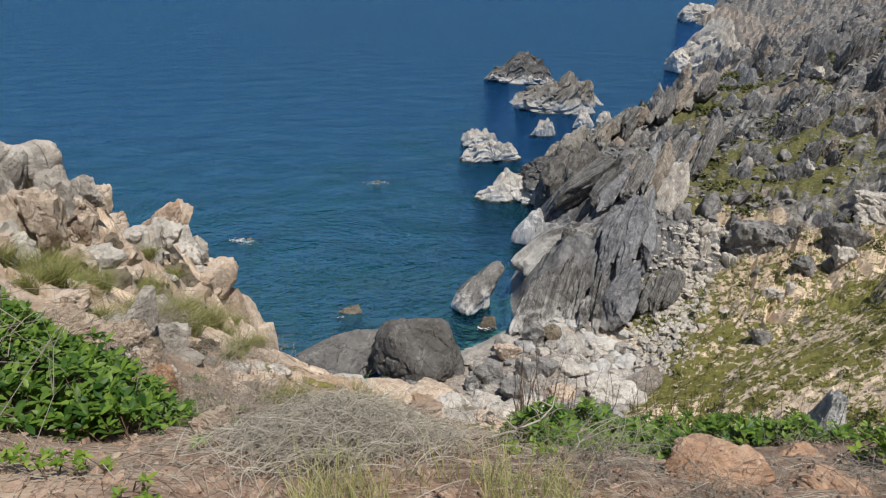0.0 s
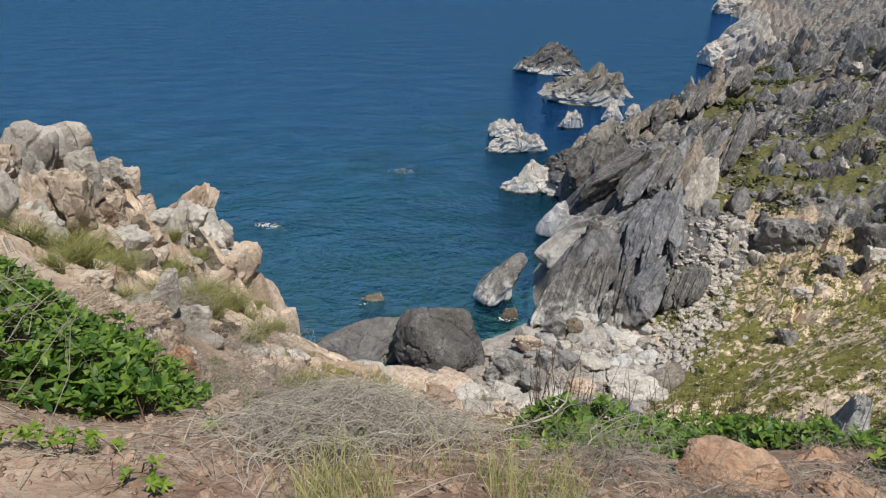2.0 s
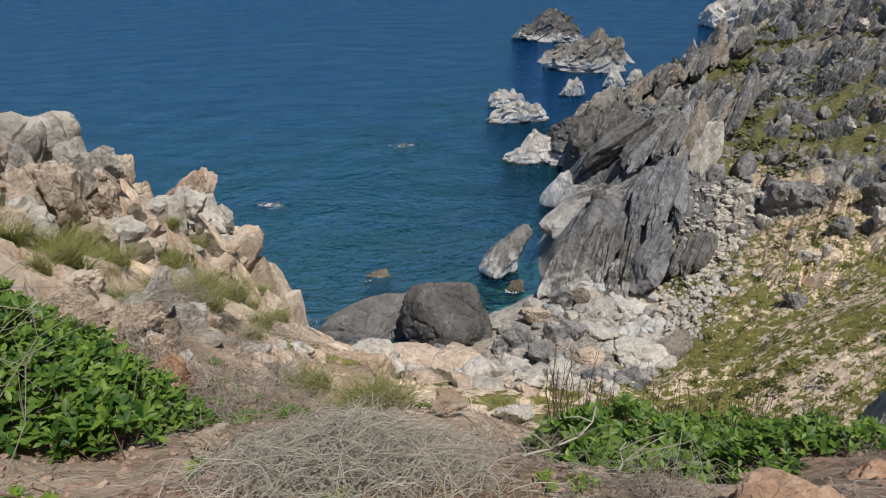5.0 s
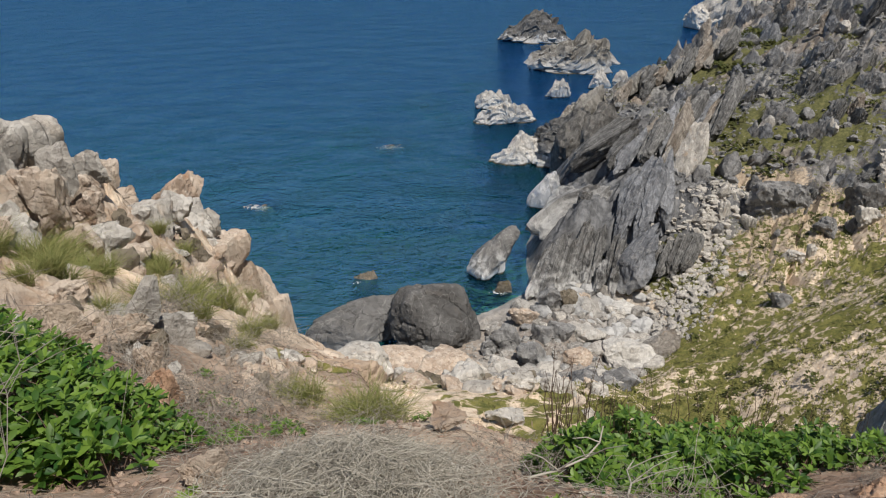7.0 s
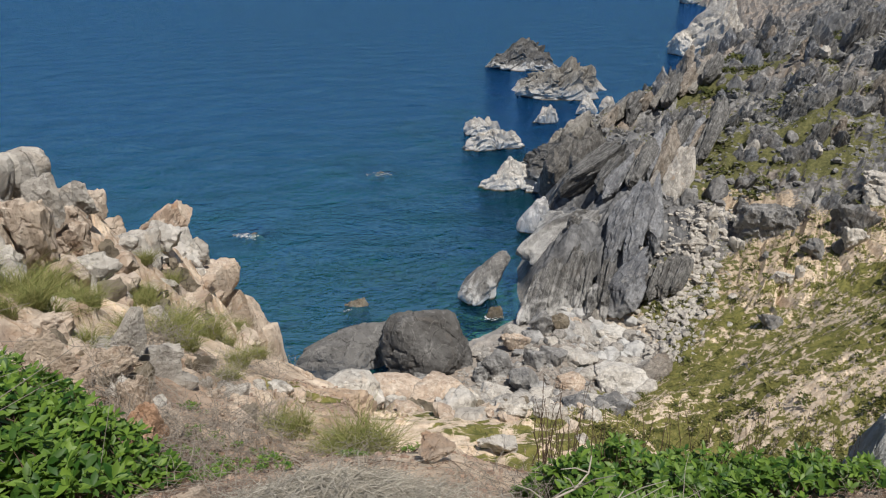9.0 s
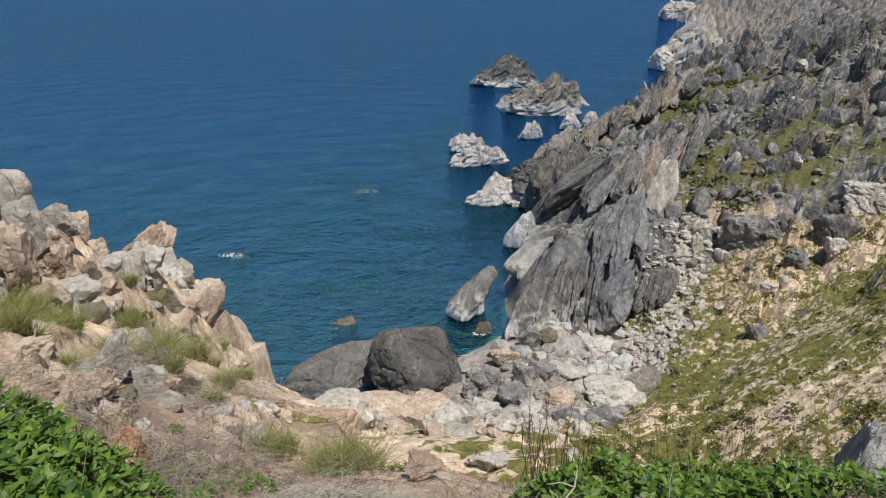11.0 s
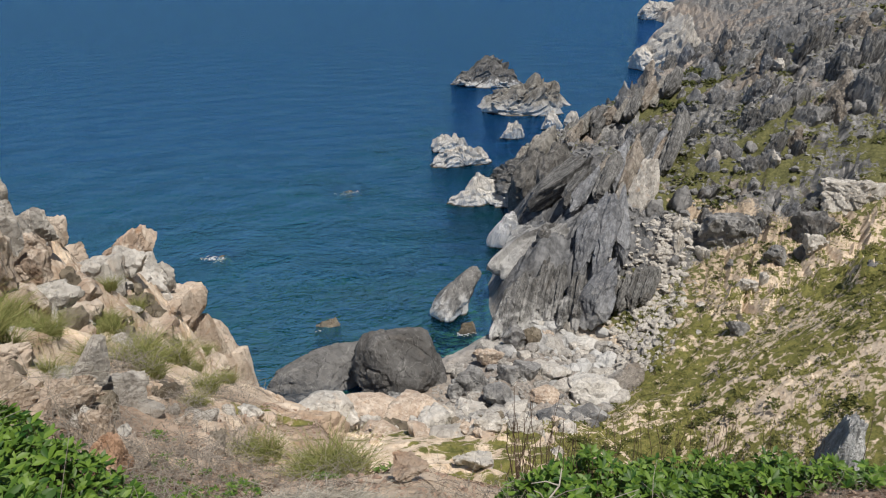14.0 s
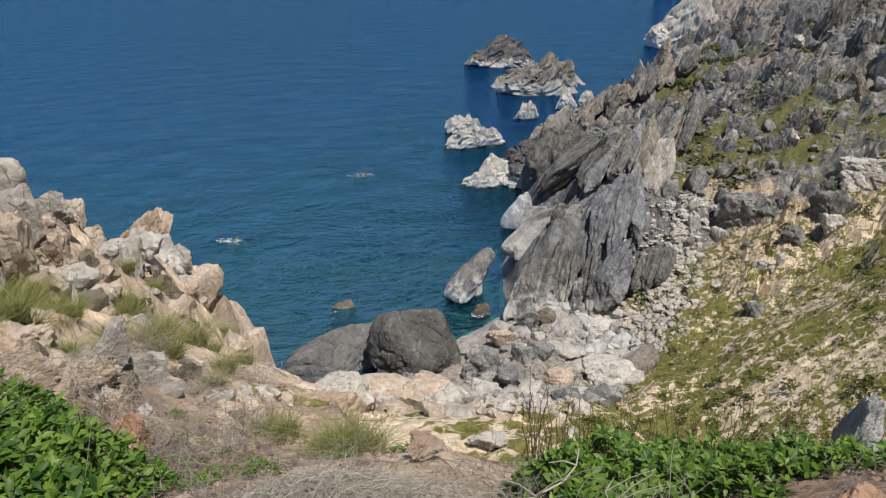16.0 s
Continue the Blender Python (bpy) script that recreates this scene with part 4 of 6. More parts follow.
sharp_edges(stone("boulder", stone_shape(750, 5, (0.42, 0.30, 0.17), 12, 12, 0.08, 0.02, 0.14, 0.2), orange_rock, pose(1.72, 2.22, 51.05, 0, 0, -40), "low orange rock half buried in the soil", "boulder"), 24)
boulder(-8.68, 12.42, 48.32, 1.10, 0.66, 1.41, 82, 0, pale_rock, "rounded pale grey boulder on top of the spur", 9, 0.08, 0.0, 22)
boulder(-8.23, 12.99, 48.41, 0.89, 0.54, 1.10, 129, 0, pale_rock, "pale rounded boulder on top of the spur", 9, 0.08, 0.0, 22)
boulder(-8.30, 11.73, 48.60, 0.66, 0.40, 0.72, 176, 0, pale_rock, "pale grey rock face on the spur")
boulder(-8.42, 10.73, 49.00, 1.19, 0.72, 0.70, 223, 0, tan_rock, "flat tan slab on the spur")
boulder(-5.90, 7.36, 49.91, 0.84, 0.51, 0.72, 270, 0, pale_rock, "smooth white boulder at the back of the bush", 7, 0.05)
boulder(-7.61, 10.71, 48.05, 0.67, 0.34, 1.23, 317, 0, tan_rock, "split tan rock column on the spur")
boulder(-7.17, 10.98, 47.97, 0.84, 0.50, 1.30, 4, 0, tan_rock, "split tan rock with orange stains on the spur")
boulder(-7.83, 12.56, 48.01, 0.75, 0.45, 1.14, 51, 0, pale_rock, "grey craggy rock on the spur")
boulder(-7.61, 12.78, 47.26, 0.83, 0.50, 0.78, 98, 0, tan_rock, "tan blocky rock on the spur")
boulder(-8.45, 14.69, 47.34, 0.86, 0.51, 0.90, 145, 0, pale_rock, "flat topped grey block on the spur")
boulder(-8.86, 16.14, 46.57, 0.64, 0.39, 0.98, 192, 0, tan_rock, "tan block on the edge of the spur")
boulder(-7.97, 13.56, 47.41, 0.74, 0.44, 0.71, 239, 0, tan_rock, "tan block on the spur")
boulder(-9.55, 17.69, 45.37, 0.86, 0.52, 0.71, 286, 0, tan_rock, "tan block on the spur edge")
sharp_edges(stone("boulder", stone_shape(747, 5, (2.1, 1.0, 1.15), 8, 26, 0.06, 0.0, 0.18, 0.1), tan_rock, slab_pose(-9.72, 21.4, 44.25, (0.70, 0.45, 0.55), (-0.45, -0.30, 0.84), 1, 1, 1) @ Matrix.Translation((0, 0, -0.75)), "big leaning brown wedge of rock on the spur edge", "boulder"), 24)
boulder(-9.19, 20.62, 42.87, 1.58, 1.11, 1.34, 20, 0, pale_rock, "grey green block on the spur edge")
boulder(-8.71, 21.81, 42.33, 0.89, 0.54, 1.21, 67, -15, pale_rock, "upright grey slabs on the spur edge")
boulder(-7.32, 12.74, 46.70, 1.11, 0.67, 0.67, 114, 0, pale_rock, "low grey weathered rock on the spur")
boulder(-8.74, 17.34, 44.48, 1.52, 0.91, 1.26, 161, 0, pale_rock, "grey lichened rock on the spur")
boulder(-8.95, 22.19, 40.31, 2.52, 1.51, 2.02, 208, 0, tan_rock, "pink tan block on the spur edge", 30, 0.16, 0.1, 9)
boulder(-8.21, 17.80, 43.22, 1.32, 0.79, 1.18, 255, 0, brown_rock, "grey brown lichened rock on the spur")
boulder(-8.71, 22.79, 36.54, 2.87, 2.01, 4.51, 302, 0, tan_rock, "pink tan cliff block on the spur edge", 30, 0.14, 0.05, 9)
boulder(-8.38, 23.99, 33.12, 3.13, 2.50, 6.59, 349, 0, tan_rock, "tall pink tan cliff block above the sea", 34, 0.12, 0.05, 8)
boulder(-7.55, 18.84, 40.28, 1.44, 0.86, 1.42, 36, 0, pale_rock, "pale weathered rock below the cliff block")
boulder(-3.73, 6.97, 48.90, 0.38, 0.19, 0.63, 20, 22, pale_rock, "pointed white rock standing on the slope", 18, 0.12, 0.45, 9)
boulder(-4.61, 6.95, 49.13, 0.73, 0.44, 0.30, 130, 0, tan_rock, "low tan rock bank on the slope")
boulder(-3.56, 6.33, 49.01, 0.59, 0.35, 0.45, 177, 0, tan_rock, "tan rough rock bank on the slope")
boulder(-3.55, 7.34, 48.23, 0.60, 0.36, 0.54, 224, 0, pale_rock, "pale rough rock on the slope")
boulder(-3.09, 5.70, 48.77, 0.44, 0.27, 0.74, 271, 0, tan_rock, "tan rough rock behind the bush")
boulder(-1.22, 2.81, 50.82, 0.24, 0.14, 0.27, 318, 0, tan_rock, "tan crumbling rock in the soil")
sharp_edges(stone("boulder", stone_shape(756, 5, (2.3, 1.5, 1.15), 12, 10, 0.07, 0.0, 0.10, 0.25), sandy_rock, pose(-2.37, 9.08, 45.47, 0, 6, 10), "crumbling pale sandy knoll on the saddle", "boulder"), 24)
boulder(-7.91, 41.47, 20.05, 5.95, 3.57, 2.68, 52, 0, pale_rock, "grey white rock below the saddle", 10, 0.08, 0.25, 8)
boulder(1.76, 20.31, 35.11, 1.63, 0.98, 0.58, 99, 0, pale_rock, "pale flat rock in the grass of the gully")
boulder(-0.13, 4.46, 49.75, 0.29, 0.35, 0.10, 146, 0, tan_rock, "tan rock in the gully bed")
boulder(-2.50, 4.79, 49.50, 0.36, 0.30, 0.42, 193, 10, orange_rock, "orange crumbling rock at the edge of the bush", 16, 0.16, 0.3)
boulder(-3.77, 6.59, 48.70, 0.87, 0.52, 0.36, 240, 0, tan_rock, "tan rough rock on the slope")
boulder(-3.93, 5.91, 49.28, 0.56, 0.33, 0.69, 287, 0, tan_rock, "tan rough rock on the slope")


# layered slabs of the headland wall
SLAB_SHAPES = [mesh_from("slab", *stone_shape(1300 + k, 4, (1, 1, 1), 11, 24, 0.05, 0.03, 0.26)) for k in range(7)]
for _k, _me in enumerate(SLAB_SHAPES):
    _me.materials.append((wall_rock, slab_rock, blue_rock, wall_rock, streaked_rock, slab_rock, blue_rock)[_k])
    _me.set_sharp_from_angle(angle=radians(30))


def outcrop(x, y, z, label):
    ob = new("rock_outcrop")
    ob.location = (x, y, z)
    return tagged(ob, label, "rock outcrop", "outcrops of the headland wall")


def slab(k, parent, x, y, z, up, out, length, width, thick):
    ob = new("slab", SLAB_SHAPES[k % 7])
    ob.parent = parent
    ob.matrix_parent_inverse = Matrix.Translation(parent.location).inverted()
    ob.matrix_basis = slab_pose(x, y, z, up, out, length, width, thick) @ Matrix.Translation((0, 0, -0.5))
    return ob


def plate_shape(seed, ribs):
    """A slab of layered rock: a broken plate whose long ridges run along its length."""
    v, f = stone_shape(seed, 4, (1, 1, 1), 9, 30, 0.04, 0.0, 0.16)
    p = np.stack([v[:, 0] * 1.5, v[:, 1] * ribs, v[:, 2] * 2.0], 1) + seed
    lay = p[:, 1] + 0.5 * noise3(p * np.array([1.2, 0.5, 0.6]), seed)
    edge = hash01(np.floor(lay), np.zeros(len(v)), np.zeros(len(v)), seed + 3) - 0.5
    end = hash01(np.floor(lay), np.ones(len(v)), np.zeros(len(v)), seed + 4) - 0.5
    v = v.copy()
    v[:, 2] += 0.34 * edge * np.clip(v[:, 2] * 1.6 - 0.3, 0, 1)
    v[:, 0] *= 1 + 0.34 * end * np.clip(v[:, 0] * 2, 0, 1)
    return v, f


rng = random.Random(7)
PLATES = {}
for _kind, _mat, _ribs in (("rib", wall_rock, 5.0), ("tongue", tongue_rock, 1.6), ("block", wall_rock, 3.0), ("blue", blue_rock, 3.0), ("dark", crag_rock, 3.0), ("pale", islet_rock, 3.0), ("tan", streaked_rock, 4.0)):
    PLATES[_kind] = []
    for _k in range(3):
        _me = mesh_from("slab", *plate_shape(1330 + 7 * _k + 31 * len(PLATES), _ribs))
        _me.materials.append(_mat)
        _me.set_sharp_from_angle(angle=radians(26))
        PLATES[_kind].append(_me)


def plate(parent, kind, x, y, z, up, out, length, width, thick):
    ob = new("slab", PLATES[kind][rng.randrange(3)])
    ob.parent = parent
    ob.matrix_parent_inverse = Matrix.Translation(parent.location).inverted()
    ob.matrix_basis = slab_pose(x, y, z, up, out, length, width, thick) @ Matrix.Translation((0, 0, -0.5))
    return ob


ribs = outcrop(15.6, 86.9, 0.0, "dark grey ribbed buttress of thin upright layers above the beach")
plate(ribs, "rib", 12.1, 85.0, 4.0, (0.42, 0.75, 0.50), (-0.50, -0.70, 0.25), 10.4, 2.2, 2.0)
plate(ribs, "rib", 13.2, 85.0, 4.9, (0.37, 0.72, 0.60), (-0.38, -0.70, 0.25), 10.8, 2.2, 1.6)
plate(ribs, "rib", 14.1, 85.6, 4.8, (0.38, 0.67, 0.64), (-0.56, -0.70, 0.25), 10.5, 2.2, 2.6)
plate(ribs, "rib", 15.5, 86.7, 4.3, (0.34, 0.56, 0.76), (-0.72, -0.70, 0.25), 9.8, 2.2, 2.2)
plate(ribs, "rib", 16.5, 87.4, 3.9, (0.35, 0.52, 0.78), (-0.43, -0.70, 0.25), 9.3, 2.2, 2.1)
plate(ribs, "rib", 17.7, 88.2, 4.6, (0.29, 0.53, 0.80), (-0.50, -0.70, 0.25), 10.9, 2.2, 2.4)
plate(ribs, "rib", 18.5, 88.4, 5.0, (0.30, 0.54, 0.79), (-0.56, -0.70, 0.25), 11.1, 2.2, 2.5)
plate(ribs, "rib", 19.6, 88.0, 4.8, (0.30, 0.56, 0.77), (-0.34, -0.70, 0.25), 9.6, 2.2, 2.3)
plate(ribs, "rib", 20.4, 87.6, 5.5, (0.29, 0.46, 0.84), (-0.33, -0.70, 0.25), 9.7, 2.2, 2.0)
plate(ribs, "rib", 22.6, 84.9, 5.4, (0.27, 0.63, 0.72), (-0.50, -0.80, 0.20), 9.3, 2.5, 2.0)
plate(ribs, "rib", 21.2, 84.8, 3.9, (0.41, 0.59, 0.70), (-0.60, -0.70, 0.20), 7.1, 2.2, 2.2)
tongue = outcrop(16.0, 91.3, 8.8, "smooth grey rock tongue bleached white at the waterline")
plate(tongue, "tongue", 18.4, 97.3, 7.9, (0.78, 0.39, 0.50), (-0.45, -0.55, 0.70), 15.6, 6.8, 5.0)
plate(tongue, "tongue", 17.6, 102.9, 7.4, (0.75, -0.04, 0.66), (-0.50, -0.50, 0.70), 6.1, 4.2, 4.0)
brow = outcrop(26.9, 119.4, 10.3, "dark grey overhanging brow of rock above a shaded hollow")
plate(brow, "block", 25.8, 115.7, 12.5, (0.84, 0.25, 0.47), (-0.60, -0.45, 0.65), 14.7, 4.6, 5.0)
plate(brow, "block", 28.3, 111.2, 12.7, (0.66, 0.57, 0.48), (-0.75, -0.50, 0.30), 8.9, 3.5, 4.0)
face = outcrop(26.9, 90.7, 10.6, "tall blue-grey cracked rock face leaning over the scree")
plate(face, "blue", 25.6, 91.7, 11.4, (0.37, 0.60, 0.71), (-0.80, -0.50, 0.20), 13.8, 4.0, 3.0)
plate(face, "blue", 28.2, 91.4, 12.8, (0.31, 0.71, 0.64), (-0.75, -0.55, 0.25), 17.7, 4.7, 3.0)
plate(face, "blue", 30.8, 92.2, 13.7, (0.31, 0.76, 0.57), (-0.70, -0.60, 0.30), 14.4, 3.4, 2.6)
plate(face, "blue", 25.9, 83.9, 6.7, (0.56, 0.48, 0.67), (-0.50, -0.80, 0.30), 11.0, 5.2, 2.6)
fins = outcrop(28.9, 83.9, 5.6, "row of thin upright grey rock fins above the scree")
plate(fins, "rib", 26.3, 84.5, 5.3, (0.43, 0.62, 0.65), (-0.80, -0.50, 0.10), 5.7, 0.9, 2.2)
plate(fins, "rib", 27.4, 84.6, 6.2, (0.39, 0.61, 0.69), (-0.80, -0.50, 0.10), 6.7, 1.0, 2.2)
plate(fins, "rib", 28.5, 84.1, 6.2, (0.46, 0.55, 0.69), (-0.80, -0.50, 0.10), 5.5, 1.1, 2.2)
plate(fins, "rib", 29.4, 83.4, 7.1, (0.46, 0.63, 0.63), (-0.80, -0.50, 0.10), 6.1, 1.0, 2.2)
plate(fins, "rib", 30.6, 83.6, 7.4, (0.47, 0.63, 0.61), (-0.80, -0.50, 0.10), 6.4, 1.0, 2.2)
plate(fins, "rib", 31.8, 83.8, 7.8, (0.47, 0.63, 0.61), (-0.80, -0.50, 0.10), 6.7, 1.1, 2.2)
plate(fins, "rib", 32.9, 83.7, 7.9, (0.50, 0.59, 0.64), (-0.80, -0.50, 0.10), 6.3, 1.3, 2.2)
crag_rock = outcrop(22.3, 138.2, 5.1, "dark layered crag with a pale crusted top above the sea")
plate(crag_rock, "dark", 24.1, 133.9, 6.8, (0.56, 0.45, 0.70), (-0.50, -0.70, 0.40), 14.6, 7.3, 8.0)
plate(crag_rock, "dark", 26.1, 120.3, 13.0, (0.51, 0.70, 0.49), (-0.60, -0.60, 0.40), 15.7, 5.0, 6.0)
plate(crag_rock, "pale", 22.2, 143.4, 6.0, (0.57, 0.54, 0.62), (-0.60, -0.60, 0.50), 15.1, 4.9, 5.0)
plate(crag_rock, "pale", 28.8, 145.9, 10.7, (0.67, 0.63, 0.40), (-0.40, -0.50, 0.80), 11.1, 5.7, 5.0)
ridge_rock = outcrop(38.8, 120.6, 14.0, "grey and tan streaked leaning slabs along the ridge")
plate(ridge_rock, "blue", 28.5, 105.8, 14.4, (0.51, 0.59, 0.63), (-0.50, -0.55, 0.35), 10.6, 2.9, 2.8)
plate(ridge_rock, "tan", 31.4, 109.9, 14.9, (0.60, 0.59, 0.54), (-0.51, -0.55, 0.35), 9.2, 3.0, 2.8)
plate(ridge_rock, "rib", 32.3, 105.7, 17.0, (0.50, 0.75, 0.43), (-0.82, -0.55, 0.35), 12.1, 2.9, 2.8)
plate(ridge_rock, "blue", 35.1, 109.1, 17.4, (0.47, 0.79, 0.41), (-0.87, -0.55, 0.35), 15.1, 3.0, 2.8)
plate(ridge_rock, "tan", 37.2, 109.4, 17.9, (0.44, 0.80, 0.41), (-0.58, -0.55, 0.35), 17.9, 3.1, 2.8)
plate(ridge_rock, "rib", 40.2, 114.1, 18.1, (0.55, 0.66, 0.51), (-0.59, -0.55, 0.35), 12.9, 3.2, 2.8)
plate(ridge_rock, "blue", 42.8, 114.8, 18.5, (0.55, 0.68, 0.48), (-0.88, -0.55, 0.35), 11.5, 3.2, 2.8)
plate(ridge_rock, "tan", 44.1, 113.2, 19.1, (0.56, 0.66, 0.50), (-0.51, -0.55, 0.35), 11.5, 3.2, 2.8)
plate(ridge_rock, "rib", 45.2, 111.5, 20.5, (0.48, 0.66, 0.58), (-0.87, -0.55, 0.35), 15.2, 3.1, 2.8)
ridge_rock_b = outcrop(43.3, 145.1, 14.6, "pale and brown jagged blocks along the crest of the ridge")
plate(ridge_rock_b, "tan", 35.0, 143.1, 14.1, (0.51, 0.74, 0.44), (-0.60, -0.50, 0.60), 9.7, 3.1, 3.0)
plate(ridge_rock_b, "pale", 38.5, 146.8, 14.7, (0.60, 0.66, 0.45), (-0.60, -0.50, 0.60), 7.8, 3.2, 3.0)
plate(ridge_rock_b, "rib", 41.0, 145.9, 16.1, (0.53, 0.68, 0.51), (-0.60, -0.50, 0.60), 9.3, 3.2, 3.0)
plate(ridge_rock_b, "tan", 44.2, 147.6, 17.1, (0.65, 0.65, 0.39), (-0.60, -0.50, 0.60), 7.3, 3.2, 3.0)
plate(ridge_rock_b, "pale", 46.9, 147.4, 18.1, (0.64, 0.55, 0.54), (-0.60, -0.50, 0.60), 6.9, 3.2, 3.0)
plate(ridge_rock_b, "rib", 49.1, 145.9, 19.7, (0.51, 0.56, 0.65), (-0.60, -0.50, 0.60), 8.9, 3.2, 3.0)
plate(ridge_rock_b, "tan", 53.0, 149.6, 20.7, (0.55, 0.74, 0.40), (-0.60, -0.50, 0.60), 10.7, 3.3, 3.0)
plate(ridge_rock_b, "pale", 57.1, 153.3, 21.1, (0.49, 0.86, 0.18), (-0.60, -0.50, 0.60), 18.0, 3.4, 3.0)
plate(ridge_rock_b, "rib", 58.4, 149.9, 23.2, (0.55, 0.69, 0.47), (-0.60, -0.50, 0.60), 10.2, 3.3, 3.0)

# steep crags higher on the headland
for cx, cy, big in ((71, 106, 1.2), (64, 116, 1.0), (57, 101, 0.8), (80, 122, 1.3), (52, 119, 0.8), (60, 137, 1.0), (86, 140, 1.3), (46, 133, 0.8), (72, 160, 1.3), (96, 165, 1.5), (58, 170, 1.1), (53, 88, 0.6), (84, 190, 1.5), (76, 228, 1.6), (92, 250, 1.8), (112, 262, 1.8), (104, 218, 1.6), (124, 285, 2.0), (68, 205, 1.2), (66, 128, 0.9), (76, 140, 1.0), (50, 106, 0.7)):
    rock = outcrop(cx, cy, ground_z(cx, cy), "steep grey crag of upright layered slabs on the headland")
    for i in range(7):
        x, y = cx + (i - 3) * 1.5 * big + rng.uniform(-1, 1), cy + rng.uniform(-3.5, 3.5) * big
        slab(rng.randrange(7), rock, x, y, ground_z(x, y) + rng.uniform(-1.4, 0.9), (0.26 + rng.uniform(-0.15, 0.15), 0.14 + rng.uniform(-0.2, 0.2), 0.94),
             (-0.88, -0.40 + rng.uniform(-0.3, 0.3), 0.14), rng.uniform(5, 10) * big, rng.uniform(2.5, 5.5) * big, rng.uniform(1.0, 2.4) * big)

# slabs and blocks over the headland
SCATTER = []
for k in range(12):
    me = mesh_from("hill_rock", *stone_shape(1500 + k, 3, (1, 1, 1), 12, 22, 0.06, 0.03, 0.22))
    me.materials.append((slab_rock, slab_rock, dark_rock, slab_rock, pale_rock, wall_rock)[k % 6])
    me.set_sharp_from_angle(angle=radians(34))
    SCATTER.append(me)
placed = 0
while placed < 300:
    y = (rng.uniform(78, 170) if placed % 3 else rng.uniform(150, 300)) if placed < 250 else rng.uniform(58, 80)
    d = 4 + rng.random() ** 1.2 * 90
    foot_x = float(np.interp(y, [56, 67, 77, 86, 89.5, 136, 156, 190, 222, 290, 330], [28, 26, 26, 22, 12, 19, 18, 30, 68, 101, 112]))
    x = foot_x + d
    if x / y > 0.86 or y < 92 and d < 14 or float(fbm(np.array([x / 12]), np.array([y / 12]), 3, 141)[0]) < (-0.3 if placed < 250 else 0.2):
        continue
    g = ground_z(x, y)
    s = (0.8 + 2.2 * rng.random() ** 2) * (1 + y / 300) * (1 if placed < 250 else 0.45)
    ob = new("hill_rock", SCATTER[rng.randrange(12)])
    ob.matrix_world = pose(x, y, g - 0.42 * s, rng.uniform(-14, 14), rng.uniform(8, 34), rng.uniform(-50, 10)) @ Matrix.Diagonal((s * rng.uniform(0.5, 0.9), s * rng.uniform(0.7, 1.3), s * rng.uniform(0.7, 1.3), 1))
    tagged(ob, "grey angular rock sticking out of the headland slope", "rock", "rocks on the headland")
    placed += 1

# stones of the beach
BEACH = []
for k in range(10):
    me = mesh_from("beach_stone", *stone_shape(1700 + k, 3, (1, 1, 1), 12, 60, 0.02, 0.0, 0.03))
    me.materials.append((cobble_mat, slab_rock, scree_mat, slab_rock, cobble_mat)[k % 5])
    me.set_sharp_from_angle(angle=radians(18))
    BEACH.append(me)
placed = 0
while placed < 290:
    y = rng.uniform(50, 80)
    x = rng.uniform(-9, 27)
    if placed > 225:
        x, y = rng.uniform(14, 27), rng.uniform(75, 90)
        if x < 14 + (y - 75) * 0.3 or ground_z(x, y) > 5:
            continue
    elif x < -3 and y < 62 or x > 9 + (y - 43) * 0.72 or y > 70 + 0.75 * max(0, x + 2) or (abs(x + 3) < 6.5 and y > 66):
        continue
    g = ground_z(x, y)
    if g < -0.4:
        continue
    s = 0.8 + 2.3 * rng.random() ** 1.8
    ob = new("beach_stone", BEACH[rng.randrange(10)])
    ob.matrix_world = pose(x, y, g - 0.25 * s, rng.uniform(-20, 20), rng.uniform(-20, 20), rng.uniform(0, 360)) @ Matrix.Diagonal((s * rng.uniform(0.8, 1.5), s * rng.uniform(0.8, 1.2), s * rng.uniform(0.45, 0.8), 1))
    tagged(ob, "pale grey angular stone on the boulder beach", "stone", "stones of the beach")
    placed += 1


# blocks broken off the spur and lying on the near slopes
CHIPS = []
for k in range(8):
    me = mesh_from("loose_rock", *stone_shape(1900 + k, 3, (1, 1, 1), 9, 30, 0.06, 0.0, 0.28))
    me.materials.append((tan_rock, pale_rock, brown_rock, tan_rock, pale_rock)[k % 5])
    me.set_sharp_from_angle(angle=radians(24))
    CHIPS.append(me)
placed = 0
while placed < 260:
    if placed < 150:
        y = rng.uniform(8.5, 24)
        x = -9.3 + rng.uniform(-1.2, 3.8 if y < 17 else 2.6)
        s = rng.uniform(0.28, 0.9)
    elif placed < 195:
        x, y, s = rng.uniform(-4.6, -2.2), rng.uniform(4.8, 8.6), rng.uniform(0.12, 0.42)
    else:
        y = rng.uniform(24, 52)
        x, s = rng.uniform(-5, 1 + 0.25 * y), rng.uniform(0.5, 1.9)
    g = ground_z(x, y)
    ob = new("loose_rock", CHIPS[rng.randrange(8)])
    ob.matrix_world = pose(x, y, g - 0.3 * s, rng.uniform(-25, 25), rng.uniform(-25, 25), rng.uniform(0, 360)) @ Matrix.Diagonal((s * rng.uniform(0.8, 1.4), s * rng.uniform(0.7, 1.1), s * rng.uniform(0.6, 1.1), 1))
    tagged(ob, "broken tan and grey block of rock on the slope", "rock", "loose rocks of the spur")
    placed += 1


